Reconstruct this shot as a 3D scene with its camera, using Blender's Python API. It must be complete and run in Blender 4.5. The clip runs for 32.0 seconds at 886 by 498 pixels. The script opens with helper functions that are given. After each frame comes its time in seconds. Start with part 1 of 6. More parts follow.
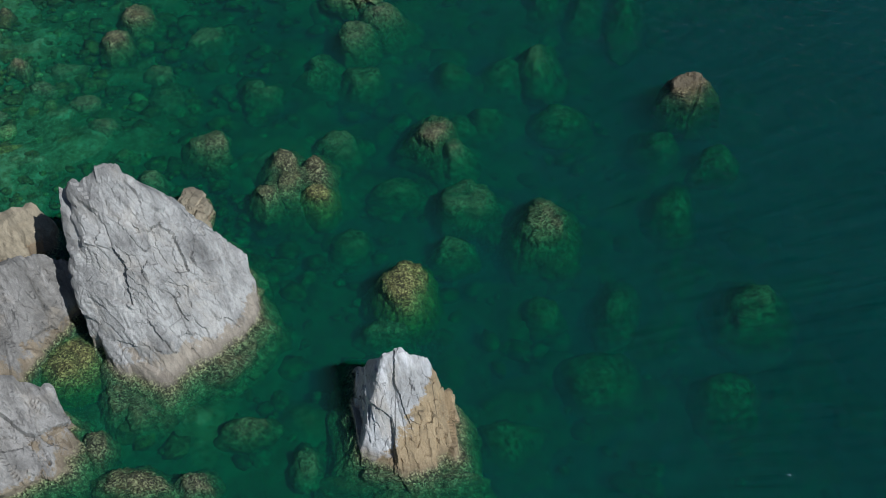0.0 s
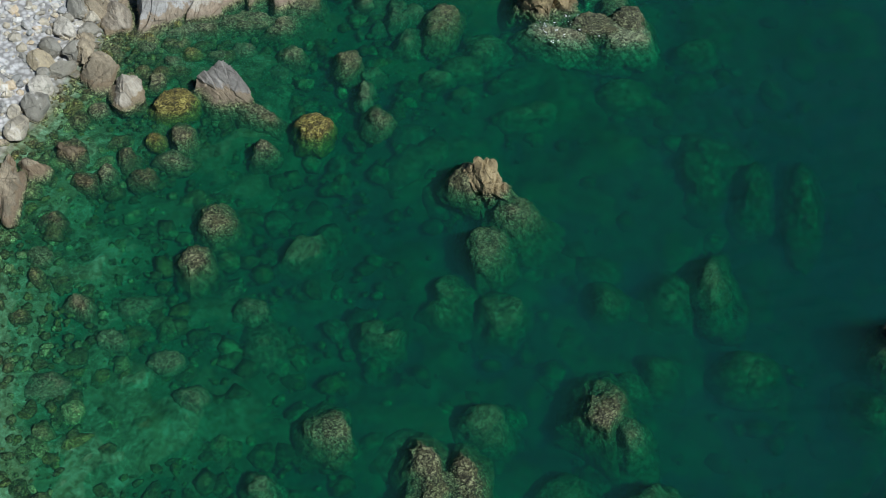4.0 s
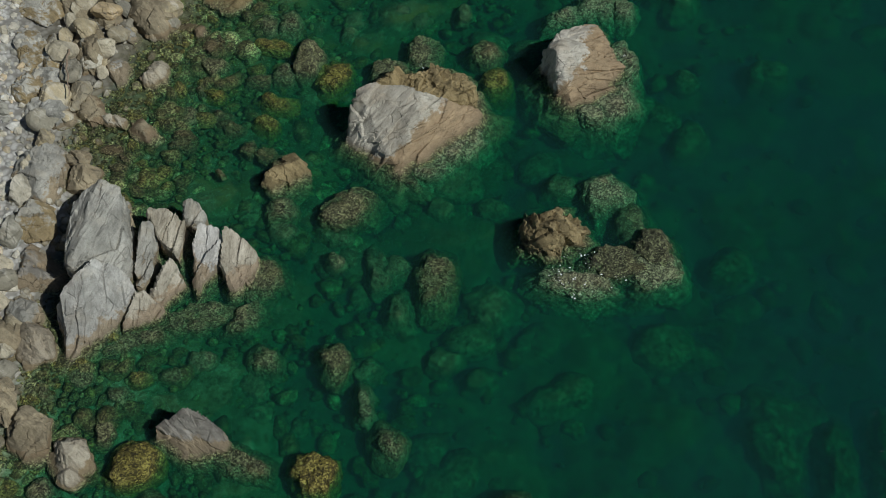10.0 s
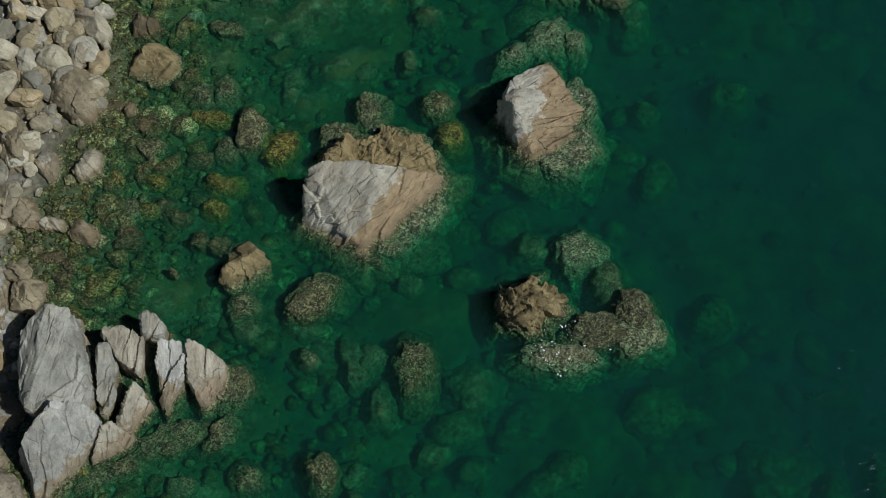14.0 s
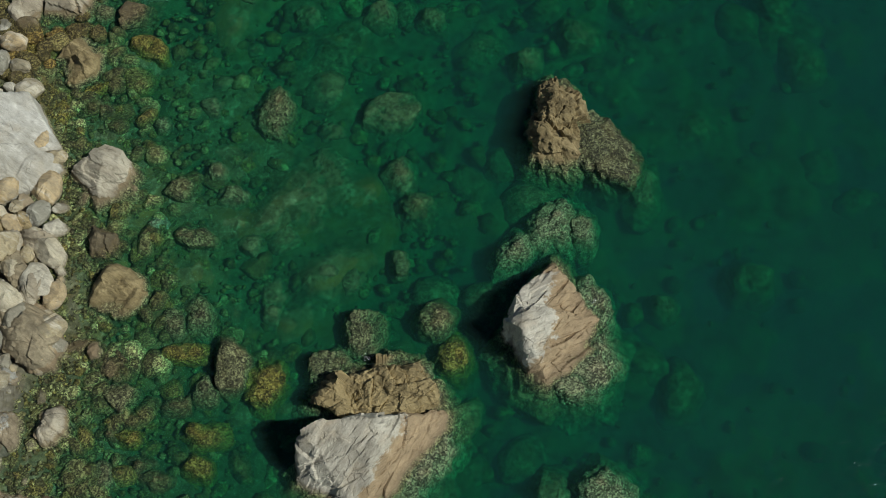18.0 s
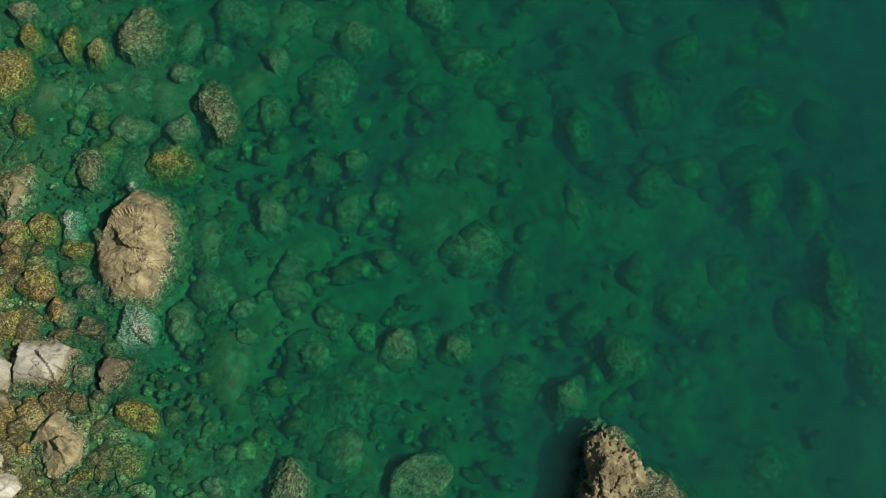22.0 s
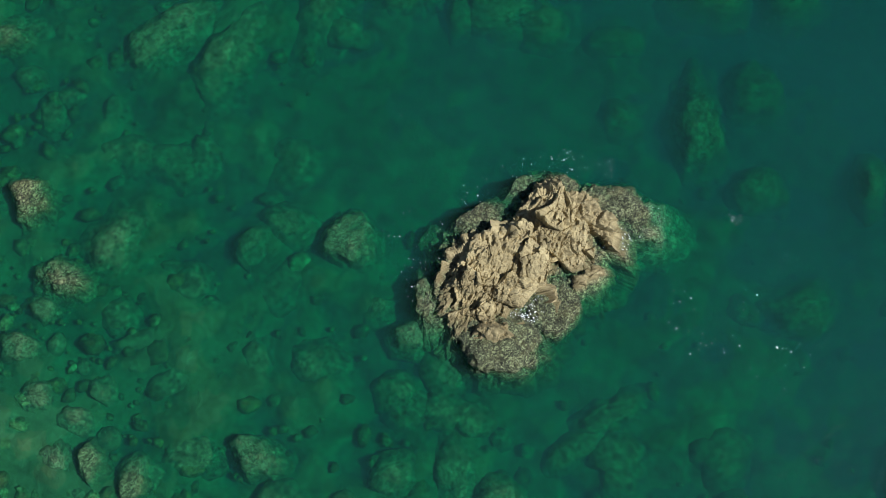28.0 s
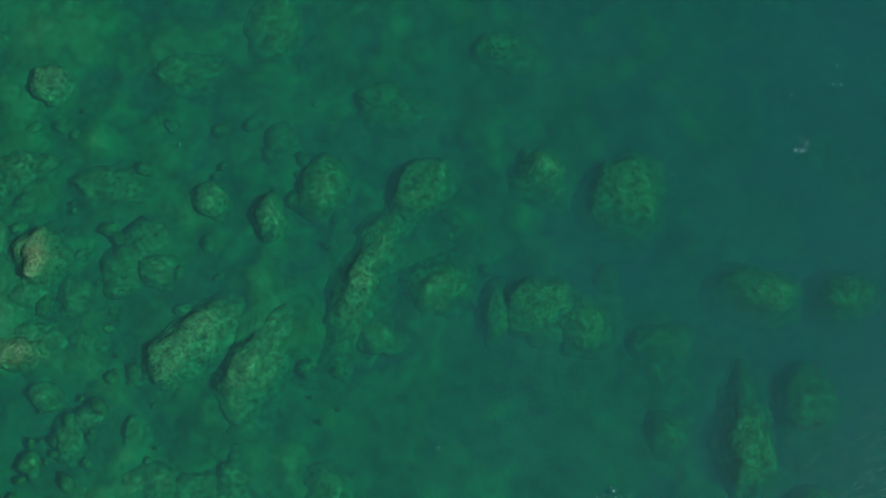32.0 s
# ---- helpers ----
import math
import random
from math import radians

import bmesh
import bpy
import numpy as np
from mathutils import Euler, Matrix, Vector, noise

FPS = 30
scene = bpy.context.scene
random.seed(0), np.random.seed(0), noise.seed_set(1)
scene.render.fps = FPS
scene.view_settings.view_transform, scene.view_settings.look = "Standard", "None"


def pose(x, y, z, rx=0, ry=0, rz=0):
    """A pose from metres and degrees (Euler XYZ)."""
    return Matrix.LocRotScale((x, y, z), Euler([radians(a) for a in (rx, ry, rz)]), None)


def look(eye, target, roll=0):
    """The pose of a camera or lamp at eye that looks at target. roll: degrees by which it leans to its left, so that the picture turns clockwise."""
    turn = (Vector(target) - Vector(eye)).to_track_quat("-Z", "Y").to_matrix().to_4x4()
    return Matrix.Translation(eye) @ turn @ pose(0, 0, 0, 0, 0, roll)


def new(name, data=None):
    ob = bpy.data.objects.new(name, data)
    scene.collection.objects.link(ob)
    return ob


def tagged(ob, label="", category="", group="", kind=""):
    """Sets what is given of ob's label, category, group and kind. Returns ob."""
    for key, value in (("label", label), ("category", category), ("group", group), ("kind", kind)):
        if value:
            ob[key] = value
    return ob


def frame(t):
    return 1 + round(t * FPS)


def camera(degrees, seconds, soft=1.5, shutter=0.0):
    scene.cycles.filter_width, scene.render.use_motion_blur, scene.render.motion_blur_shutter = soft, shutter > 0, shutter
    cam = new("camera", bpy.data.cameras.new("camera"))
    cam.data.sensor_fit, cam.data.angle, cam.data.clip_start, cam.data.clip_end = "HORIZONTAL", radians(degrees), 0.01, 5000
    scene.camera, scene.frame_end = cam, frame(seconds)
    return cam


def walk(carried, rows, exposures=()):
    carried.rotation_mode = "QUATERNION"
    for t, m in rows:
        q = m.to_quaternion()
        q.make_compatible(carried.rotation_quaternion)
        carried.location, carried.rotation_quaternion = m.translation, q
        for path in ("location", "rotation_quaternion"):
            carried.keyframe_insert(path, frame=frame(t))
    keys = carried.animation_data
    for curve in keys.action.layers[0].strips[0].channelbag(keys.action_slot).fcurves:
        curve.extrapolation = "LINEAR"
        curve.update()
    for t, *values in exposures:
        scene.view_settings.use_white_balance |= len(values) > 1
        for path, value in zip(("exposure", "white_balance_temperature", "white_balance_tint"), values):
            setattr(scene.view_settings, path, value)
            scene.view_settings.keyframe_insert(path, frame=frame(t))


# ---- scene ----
cam = camera(45.95, 32.0, soft=0.75)
PATH = [
    (0, (0.506, -1.119, 21.038), (0.181, 12.473, 6.370), 0.07),
    (0.5, (-0.110, 0.307, 21.326), (-0.421, 13.701, 6.476), 0.02),
    (1, (-0.718, 1.733, 21.605), (-1.027, 14.952, 6.600), -0.01),
    (1.5, (-1.337, 3.180, 21.872), (-1.642, 16.235, 6.724), -0.07),
    (2, (-1.942, 4.692, 22.119), (-2.250, 17.562, 6.814), -0.09),
    (2.5, (-2.542, 6.170, 22.345), (-2.841, 18.864, 6.893), -0.06),
    (3, (-3.162, 7.663, 22.541), (-3.412, 20.177, 6.941), -0.03),
    (3.5, (-3.741, 9.188, 22.711), (-3.936, 21.535, 6.979), 0.09),
    (5.5, (-5.395, 15.095, 23.280), (-5.101, 27.075, 7.269), 0.24),
    (6, (-5.663, 16.470, 23.416), (-5.006, 28.352, 7.342), 0.19),
    (6.5, (-5.923, 17.709, 23.551), (-4.949, 29.458, 7.394), 0.17),
    (7, (-6.137, 18.766, 23.697), (-4.891, 30.374, 7.458), 0.18),
    (7.5, (-6.361, 19.687, 23.860), (-4.982, 31.147, 7.527), 0.26),
    (8, (-6.535, 20.526, 24.036), (-5.080, 31.828, 7.600), 0.31),
    (8.5, (-6.673, 21.292, 24.216), (-5.162, 32.441, 7.680), 0.32),
    (9, (-6.774, 22.027, 24.389), (-5.209, 33.019, 7.753), 0.32),
    (9.5, (-6.846, 22.734, 24.553), (-5.200, 33.569, 7.823), 0.30),
    (10, (-6.908, 23.394, 24.708), (-5.137, 34.060, 7.883), 0.33),
    (10.5, (-6.973, 24.029, 24.864), (-5.066, 34.518, 7.942), 0.44),
    (11, (-7.036, 24.664, 25.016), (-4.997, 34.957, 7.990), 0.59),
    (11.5, (-7.082, 25.274, 25.164), (-4.899, 35.364, 8.034), 0.71),
    (12, (-7.087, 25.857, 25.301), (-4.750, 35.741, 8.072), 0.78),
    (12.5, (-7.080, 26.419, 25.431), (-4.600, 36.097, 8.105), 0.83),
    (13, (-7.072, 26.940, 25.565), (-4.476, 36.429, 8.152), 0.87),
    (13.5, (-7.033, 27.467, 25.701), (-4.356, 36.769, 8.200), 0.90),
    (15.5, (-6.624, 30.173, 26.259), (-3.804, 38.771, 8.423), 0.82),
    (16, (-6.389, 31.209, 26.364), (-3.560, 39.670, 8.464), 0.78),
    (16.5, (-6.123, 32.385, 26.454), (-3.280, 40.717, 8.496), 0.72),
    (17, (-5.809, 33.682, 26.533), (-2.954, 41.892, 8.521), 0.71),
    (17.5, (-5.493, 35.036, 26.617), (-2.603, 43.134, 8.560), 0.67),
    (18, (-5.181, 36.448, 26.716), (-2.245, 44.447, 8.622), 0.57),
    (18.5, (-4.822, 37.904, 26.828), (-1.842, 45.794, 8.694), 0.39),
    (19, (-4.409, 39.418, 26.952), (-1.410, 47.177, 8.764), 0.11),
    (19.5, (-3.990, 40.970, 27.080), (-0.994, 48.584, 8.830), -0.21),
    (20, (-3.592, 42.465, 27.220), (-0.604, 49.969, 8.923), -0.52),
    (20.5, (-3.187, 43.944, 27.365), (-0.217, 51.361, 9.030), -0.76),
    (21, (-2.778, 45.434, 27.518), (0.171, 52.741, 9.135), -0.98),
    (21.5, (-2.346, 46.920, 27.678), (0.576, 54.119, 9.249), -1.11),
    (22, (-1.924, 48.420, 27.833), (0.981, 55.495, 9.353), -1.17),
    (22.5, (-1.519, 49.957, 27.972), (1.363, 56.904, 9.440), -1.10),
    (23, (-1.096, 51.473, 28.112), (1.763, 58.298, 9.531), -0.92),
    (23.5, (-0.724, 52.942, 28.260), (2.130, 59.660, 9.639), -0.79),
    (24, (-0.321, 54.344, 28.426), (2.509, 60.998, 9.779), -0.60),
    (24.5, (0.024, 55.691, 28.606), (2.856, 62.274, 9.934), -0.50),
    (25, (0.337, 57.000, 28.794), (3.170, 63.533, 10.104), -0.44),
    (25.5, (0.720, 58.331, 28.970), (3.537, 64.807, 10.258), -0.36),
    (27.5, (2.459, 63.804, 29.591), (5.113, 69.962, 10.748), -0.12),
    (28, (2.882, 65.199, 29.764), (5.510, 71.257, 10.885), -0.08),
    (28.5, (3.301, 66.594, 29.952), (5.890, 72.548, 11.036), -0.04),
    (29, (3.753, 68.004, 30.160), (6.288, 73.840, 11.199), 0.06),
    (29.5, (4.190, 69.416, 30.390), (6.681, 75.125, 11.385), 0.13),
    (30, (4.621, 70.827, 30.639), (7.076, 76.407, 11.590), 0.19),
    (30.5, (5.054, 72.232, 30.904), (7.480, 77.696, 11.819), 0.27),
    (31, (5.492, 73.658, 31.180), (7.898, 79.013, 12.061), 0.35),
    (31.5, (5.960, 75.089, 31.448), (8.334, 80.311, 12.288), 0.47),
    (32, (6.410, 76.575, 31.706), (8.748, 81.668, 12.507), 0.61),
]
EXPOSURES = [(0, -0.18, 5700, 12), (2, -0.2, 5750, 11), (3.5, -0.05, 5850, 10), (6, -0.26, 6000, 8), (9, -0.63, 6350, 7), (13, -0.7, 6250, 6), (17, -0.52, 6550, 4), (20, -0.03, 6650, 3), (24, 0.42, 6300, 5), (28, 0.4, 6050, 8), (30, 0.45, 6100, 9), (32, 0.77, 6200, 11)]
walk(cam, [(t, look(eye, target, roll)) for t, eye, target, roll in PATH], EXPOSURES)

# ---- daylight ----
scene.cycles.transparent_max_bounces = 48
SUN_AZ, SUN_EL = 127.0, 48.0
world = bpy.data.worlds.new("sky")
world.use_nodes = True
scene.world = world
sky = world.node_tree.nodes.new("ShaderNodeTexSky")
sky.sky_type, sky.sun_disc = "NISHITA", False
sky.air_density, sky.dust_density, sky.ozone_density = 1.1, 0.2, 3.0
sky.sun_elevation, sky.sun_rotation = radians(SUN_EL), radians(SUN_AZ)
world.node_tree.links.new(sky.outputs[0], world.node_tree.nodes["Background"].inputs[0])
world.node_tree.nodes["Background"].inputs[1].default_value = 0.036
sun = new("sun", bpy.data.lights.new("sun", "SUN"))
sun.data.energy, sun.data.angle, sun.data.color = 4.35, radians(0.6), (1.0, 0.98, 0.94)
toward = Vector((math.sin(radians(SUN_AZ)) * math.cos(radians(SUN_EL)), math.cos(radians(SUN_AZ)) * math.cos(radians(SUN_EL)), math.sin(radians(SUN_EL))))
sun.matrix_world = look(toward * 100, (0, 0, 0))


# ---- materials ----
class Nodes:
    """Short hand for building a node tree."""

    def __init__(self, name):
        self.mat = bpy.data.materials.new(name)
        self.mat.use_nodes = True
        self.tree = self.mat.node_tree
        self.tree.nodes.clear()
        self.out = self.add("ShaderNodeOutputMaterial")
        self.pos = self.add("ShaderNodeNewGeometry").outputs["Position"]

    def add(self, kind, **values):
        node = self.tree.nodes.new(kind)
        for key, value in values.items():
            node.inputs[key].default_value = value
        return node

    def link(self, a, b):
        self.tree.links.new(a, b)

    def noise(self, scale, detail=4.0, rough=0.6, where=None, warp=0.0):
        n = self.add("ShaderNodeTexNoise", Scale=scale, Detail=detail, Roughness=rough, Distortion=warp)
        self.link(where or self.pos, n.inputs["Vector"])
        return n.outputs["Fac"]

    def cells(self, scale, out="Distance", where=None, feature="F1"):
        n = self.add("ShaderNodeTexVoronoi", Scale=scale)
        n.feature = feature
        self.link(where or self.pos, n.inputs["Vector"])
        return n.outputs[out]

    def ramp(self, fac, stops):
        n = self.add("ShaderNodeValToRGB")
        r = n.color_ramp
        while len(r.elements) < len(stops):
            r.elements.new(0.5)
        for e, (p, c) in zip(r.elements, stops):
            e.position = p
            e.color = (c, c, c, 1) if isinstance(c, (int, float)) else (*c, 1)
        self.link(fac, n.inputs[0])
        return n.outputs[0]

    def math(self, op, a, b=0.0, c=0.0):
        n = self.add("ShaderNodeMath")
        n.operation = op
        for i, v in enumerate((a, b, c)):
            if isinstance(v, (int, float)):
                n.inputs[i].default_value = v
            else:
                self.link(v, n.inputs[i])
        return n.outputs[0]

    def span(self, v, lo, hi):
        n = self.add("ShaderNodeMapRange")
        n.inputs["From Min"].default_value, n.inputs["From Max"].default_value = lo, hi
        self.link(v, n.inputs["Value"])
        return n.outputs[0]

    def mix(self, fac, a, b, blend="MIX"):
        n = self.add("ShaderNodeMix")
        n.data_type, n.blend_type = "RGBA", blend
        for slot, v in ((0, fac), (6, a), (7, b)):
            if isinstance(v, (int, float)):
                n.inputs[slot].default_value = v
            elif isinstance(v, tuple):
                n.inputs[slot].default_value = (*v, 1)
            else:
                self.link(v, n.inputs[slot])
        return n.outputs[2]

    def height(self):
        n = self.add("ShaderNodeSeparateXYZ")
        self.link(self.pos, n.inputs[0])
        return n.outputs[2]

    def bump(self, h, strength, distance):
        n = self.add("ShaderNodeBump", Strength=strength, Distance=distance)
        self.link(h, n.inputs["Height"])
        return n.outputs[0]

    def surface(self, color, rough, normal=None, spec=0.35):
        s = self.add("ShaderNodeBsdfPrincipled")
        s.inputs["Specular IOR Level"].default_value = spec
        for key, v in (("Base Color", color), ("Roughness", rough), ("Normal", normal)):
            if v is None:
                continue
            if isinstance(v, (int, float)):
                s.inputs[key].default_value = v
            elif isinstance(v, tuple):
                s.inputs[key].default_value = (*v, 1)
            else:
                self.link(v, s.inputs[key])
        self.link(s.outputs[0], self.out.inputs[0])
        return self.mat


def rock_material(name, light, dark, foot, weed, foot_top, weed_top=0.04, per_island=False, speck=1.7, varied=False, cracks=1.0, grain=40.0, slant=None):
    """Weathered stone: pale and dark patches, streaks along its beds, a few long cracks, a stained foot above the tide line, weed and barnacles below it.
    grain: bearing across the beds. slant: (x, y, dx, dy), the stain's edge climbs by (dx, dy) per metre from that spot."""
    n = Nodes(name)
    light, dark = tuple(0.82 * c for c in light), tuple(0.78 * c for c in dark)
    z = n.height()
    big, mid, fine = n.noise(0.7, 5, 0.62, warp=0.5), n.noise(2.6, 6, 0.7, warp=0.4), n.noise(15.0, 8, 0.75)
    info = n.add("ShaderNodeObjectInfo").outputs["Random"]
    if per_island:
        info = n.add("ShaderNodeNewGeometry").outputs["Random Per Island"]
    tone = n.math("ADD", n.math("MULTIPLY", big, 0.55), n.math("MULTIPLY", mid, 0.45))
    tone = n.math("ADD", tone, n.math("MULTIPLY_ADD", info, 0.16, -0.08))
    dry = n.mix(n.span(tone, 0.36, 0.62), dark, light)
    if per_island or varied:
        kinds = n.ramp(info, [(0.0, (0.62, 0.64, 0.63)), (0.16, (1.06, 0.93, 0.68)), (0.34, (1.2, 1.13, 0.98)), (0.56, (0.72, 0.65, 0.5)), (0.68, (1.15, 1.13, 1.08)), (0.82, (1.02, 0.8, 0.5)), (0.92, (0.5, 0.49, 0.43))])
        kinds.node.color_ramp.interpolation = "CONSTANT"
        dry = n.mix(0.9, dry, kinds, "MULTIPLY")
    dry = n.mix(n.math("MULTIPLY", n.span(fine, 0.5, 0.72), 0.5), dry, tuple(0.5 * c for c in dark))
    dry = n.mix(n.math("MULTIPLY", n.span(n.noise(1.3, 3), 0.52, 0.72), 0.4), dry, foot)
    # streaks along the beds, broad and fine
    turned = n.add("ShaderNodeMapping")
    turned.inputs["Rotation"].default_value, turned.inputs["Scale"].default_value = (0.25, 0.2, -radians(grain)), (1, 1, 1)
    n.link(n.mix(0.3, n.pos, n.add("ShaderNodeTexNoise", Scale=1.2, Detail=3.0).outputs["Color"], "ADD"), turned.inputs["Vector"])
    drawn = n.add("ShaderNodeMapping")
    drawn.inputs["Scale"].default_value = (2.6, 0.45, 0.9)
    n.link(turned.outputs[0], drawn.inputs["Vector"])
    seam, vein = n.noise(1.0, 5, 0.7, drawn.outputs[0], 0.3), n.noise(4.2, 5, 0.7, drawn.outputs[0], 0.2)
    dry = n.mix(n.math("MULTIPLY", n.span(seam, 0.5, 0.66), 0.6), dry, tuple(0.66 * c for c in dark))
    dry = n.mix(n.math("MULTIPLY", n.span(seam, 0.47, 0.34), 0.6), dry, tuple(min(0.85, 1.22 * c + 0.02) for c in light))
    dry = n.mix(n.math("MULTIPLY", n.span(vein, 0.54, 0.66), 0.45), dry, tuple(0.45 * c for c in dark))
    # long cracks along and across the beds
    cell = n.add("ShaderNodeMapping")
    cell.inputs["Scale"].default_value = (1.5, 0.6, 0.9)
    n.link(turned.outputs[0], cell.inputs["Vector"])
    line = n.span(n.cells(0.9, where=cell.outputs[0], feature="DISTANCE_TO_EDGE"), 0.009, 0.003)
    line = n.math("MULTIPLY", line, n.span(n.noise(0.9, 3), 0.54, 0.6))
    hair = n.span(n.cells(3.0, where=cell.outputs[0], feature="DISTANCE_TO_EDGE"), 0.03, 0.008)
    hair = n.math("MULTIPLY", hair, n.span(n.noise(1.9, 3), 0.58, 0.66))
    dry = n.mix(n.math("MULTIPLY", hair, 0.4 * cracks), dry, tuple(0.3 * c for c in dark))
    dry = n.mix(n.math("MULTIPLY", line, 0.55 * cracks), dry, tuple(0.15 * c for c in dark))
    # stained foot with an uneven upper edge
    level = z
    if slant:
        at = n.add("ShaderNodeSeparateXYZ")
        n.link(n.pos, at.inputs[0])
        level = n.math("MULTIPLY_ADD", n.math("SUBTRACT", at.outputs[0], slant[0]), -slant[2], level)
        level = n.math("MULTIPLY_ADD", n.math("SUBTRACT", at.outputs[1], slant[1]), -slant[3], level)
    edge = n.math("ADD", level, n.math("MULTIPLY_ADD", n.noise(1.0, 6, 0.72, warp=0.9), -3.2 * foot_top, 1.6 * foot_top))
    edge = n.math("MULTIPLY_ADD", n.math("SUBTRACT", seam, 0.5), 0.9 * foot_top, edge)
    edge = n.math("MULTIPLY_ADD", n.math("SUBTRACT", fine, 0.5), 0.8 * foot_top, edge)
    edge = n.math("MULTIPLY_ADD", n.math("SUBTRACT", mid, 0.5), 2.4 * foot_top, edge)
    wash = n.span(edge, foot_top * 1.12, foot_top * 0.85)
    footed = n.mix(n.span(mid, 0.3, 0.7), tuple(0.62 * c for c in foot), foot)
    footed = n.mix(n.math("MULTIPLY", n.span(vein, 0.5, 0.66), 0.5), footed, tuple(0.35 * c for c in foot))
    footed = n.mix(n.math("MULTIPLY", n.span(seam, 0.46, 0.34), 0.4), footed, tuple(min(0.8, 1.3 * c) for c in foot))
    footed = n.mix(n.math("MULTIPLY", n.math("MAXIMUM", line, n.math("MULTIPLY", hair, 0.5)), 0.7 * cracks), footed, tuple(0.15 * c for c in foot))
    color = n.mix(wash, dry, footed)
    # a dark wet band, then barnacles and weed below the tide line
    tide = n.math("ADD", z, n.math("MULTIPLY_ADD", n.noise(2.2, 4, 0.65), -0.24, 0.12))
    color = n.mix(n.math("MULTIPLY", n.span(tide, weed_top + 0.2, weed_top + 0.06), 0.55), color, tuple(0.4 * c for c in foot))
    low = n.span(tide, weed_top + 0.07, weed_top - 0.05)
    tuft = n.noise(6.5, 6, 0.75, warp=1.2)
    chip = n.add("ShaderNodeSeparateXYZ")
    n.link(n.cells(27.0, "Color"), chip.inputs[0])
    chip = n.math("MULTIPLY_ADD", chip.outputs[0], 0.46, n.math("MULTIPLY_ADD", n.noise(3.8, 7, 0.78, warp=0.9), 1.05, -0.2))
    weedy = n.ramp(chip, [(0.36, tuple(0.16 * c for c in weed)), (0.5, tuple(0.5 * c for c in weed)), (0.64, tuple(0.95 * c for c in weed)), (0.8, tuple(min(0.66, speck * c + k) for c, k in zip(weed, (0.07, 0.08, 0.04))))])
    weedy = n.mix(n.math("MULTIPLY", n.span(n.noise(1.7, 3), 0.5, 0.7), 0.3), weedy, (0.19, 0.165, 0.06))
    deep = n.ramp(n.math("MULTIPLY_ADD", n.noise(6.5, 7, 0.78, warp=0.6), 0.65, n.math("MULTIPLY", mid, 0.35)), [(0.39, tuple(0.08 * c for c in weed)), (0.49, tuple(0.5 * c for c in weed)), (0.56, tuple(1.1 * c for c in weed)), (0.66, tuple(min(0.7, 2.0 * c + 0.05) for c in weed))])
    weedy = n.mix(n.math("MULTIPLY", n.span(z, -0.1, -0.5), 0.8), weedy, deep)
    if per_island:
        tints = n.ramp(info, [(0.0, (0.55, 0.57, 0.42)), (0.26, (0.95, 0.82, 0.45)), (0.42, (1.0, 1.05, 0.85)), (0.58, (0.55, 0.54, 0.38)), (0.76, (1.35, 1.4, 1.15)), (0.88, (0.7, 0.68, 0.5)), (0.95, (1.9, 2.0, 1.75))])
        tints.node.color_ramp.interpolation = "CONSTANT"
        weedy = n.mix(n.math("MULTIPLY_ADD", n.span(z, -0.9, -0.25), 0.3, 0.6), weedy, tints, "MULTIPLY")
    color = n.mix(low, color, weedy)
    grit = n.noise(42.0, 3, 0.7)
    color = n.mix(n.math("MULTIPLY", n.span(grit, 0.48, 0.68), 0.3), color, n.mix(0.75, color, (0.08, 0.075, 0.06)))
    color = n.mix(n.math("MULTIPLY", n.span(grit, 0.48, 0.3), 0.16), color, n.mix(0.5, color, (0.8, 0.8, 0.76)))
    rough = n.math("MULTIPLY_ADD", low, -0.35, 0.88)
    relief = n.math("ADD", n.math("MULTIPLY", mid, 0.5), n.math("MULTIPLY", fine, 0.35))
    relief = n.math("ADD", relief, n.math("MULTIPLY", n.math("MULTIPLY", tuft, low), 1.3))
    relief = n.math("SUBTRACT", n.math("MULTIPLY_ADD", seam, 0.7, n.math("MULTIPLY_ADD", vein, 0.35, relief)), n.math("MULTIPLY", hair, 0.3))
    return n.surface(color, rough, n.bump(n.math("SUBTRACT", relief, n.math("MULTIPLY", line, 0.25)), 0.9, 0.08), 0.3)


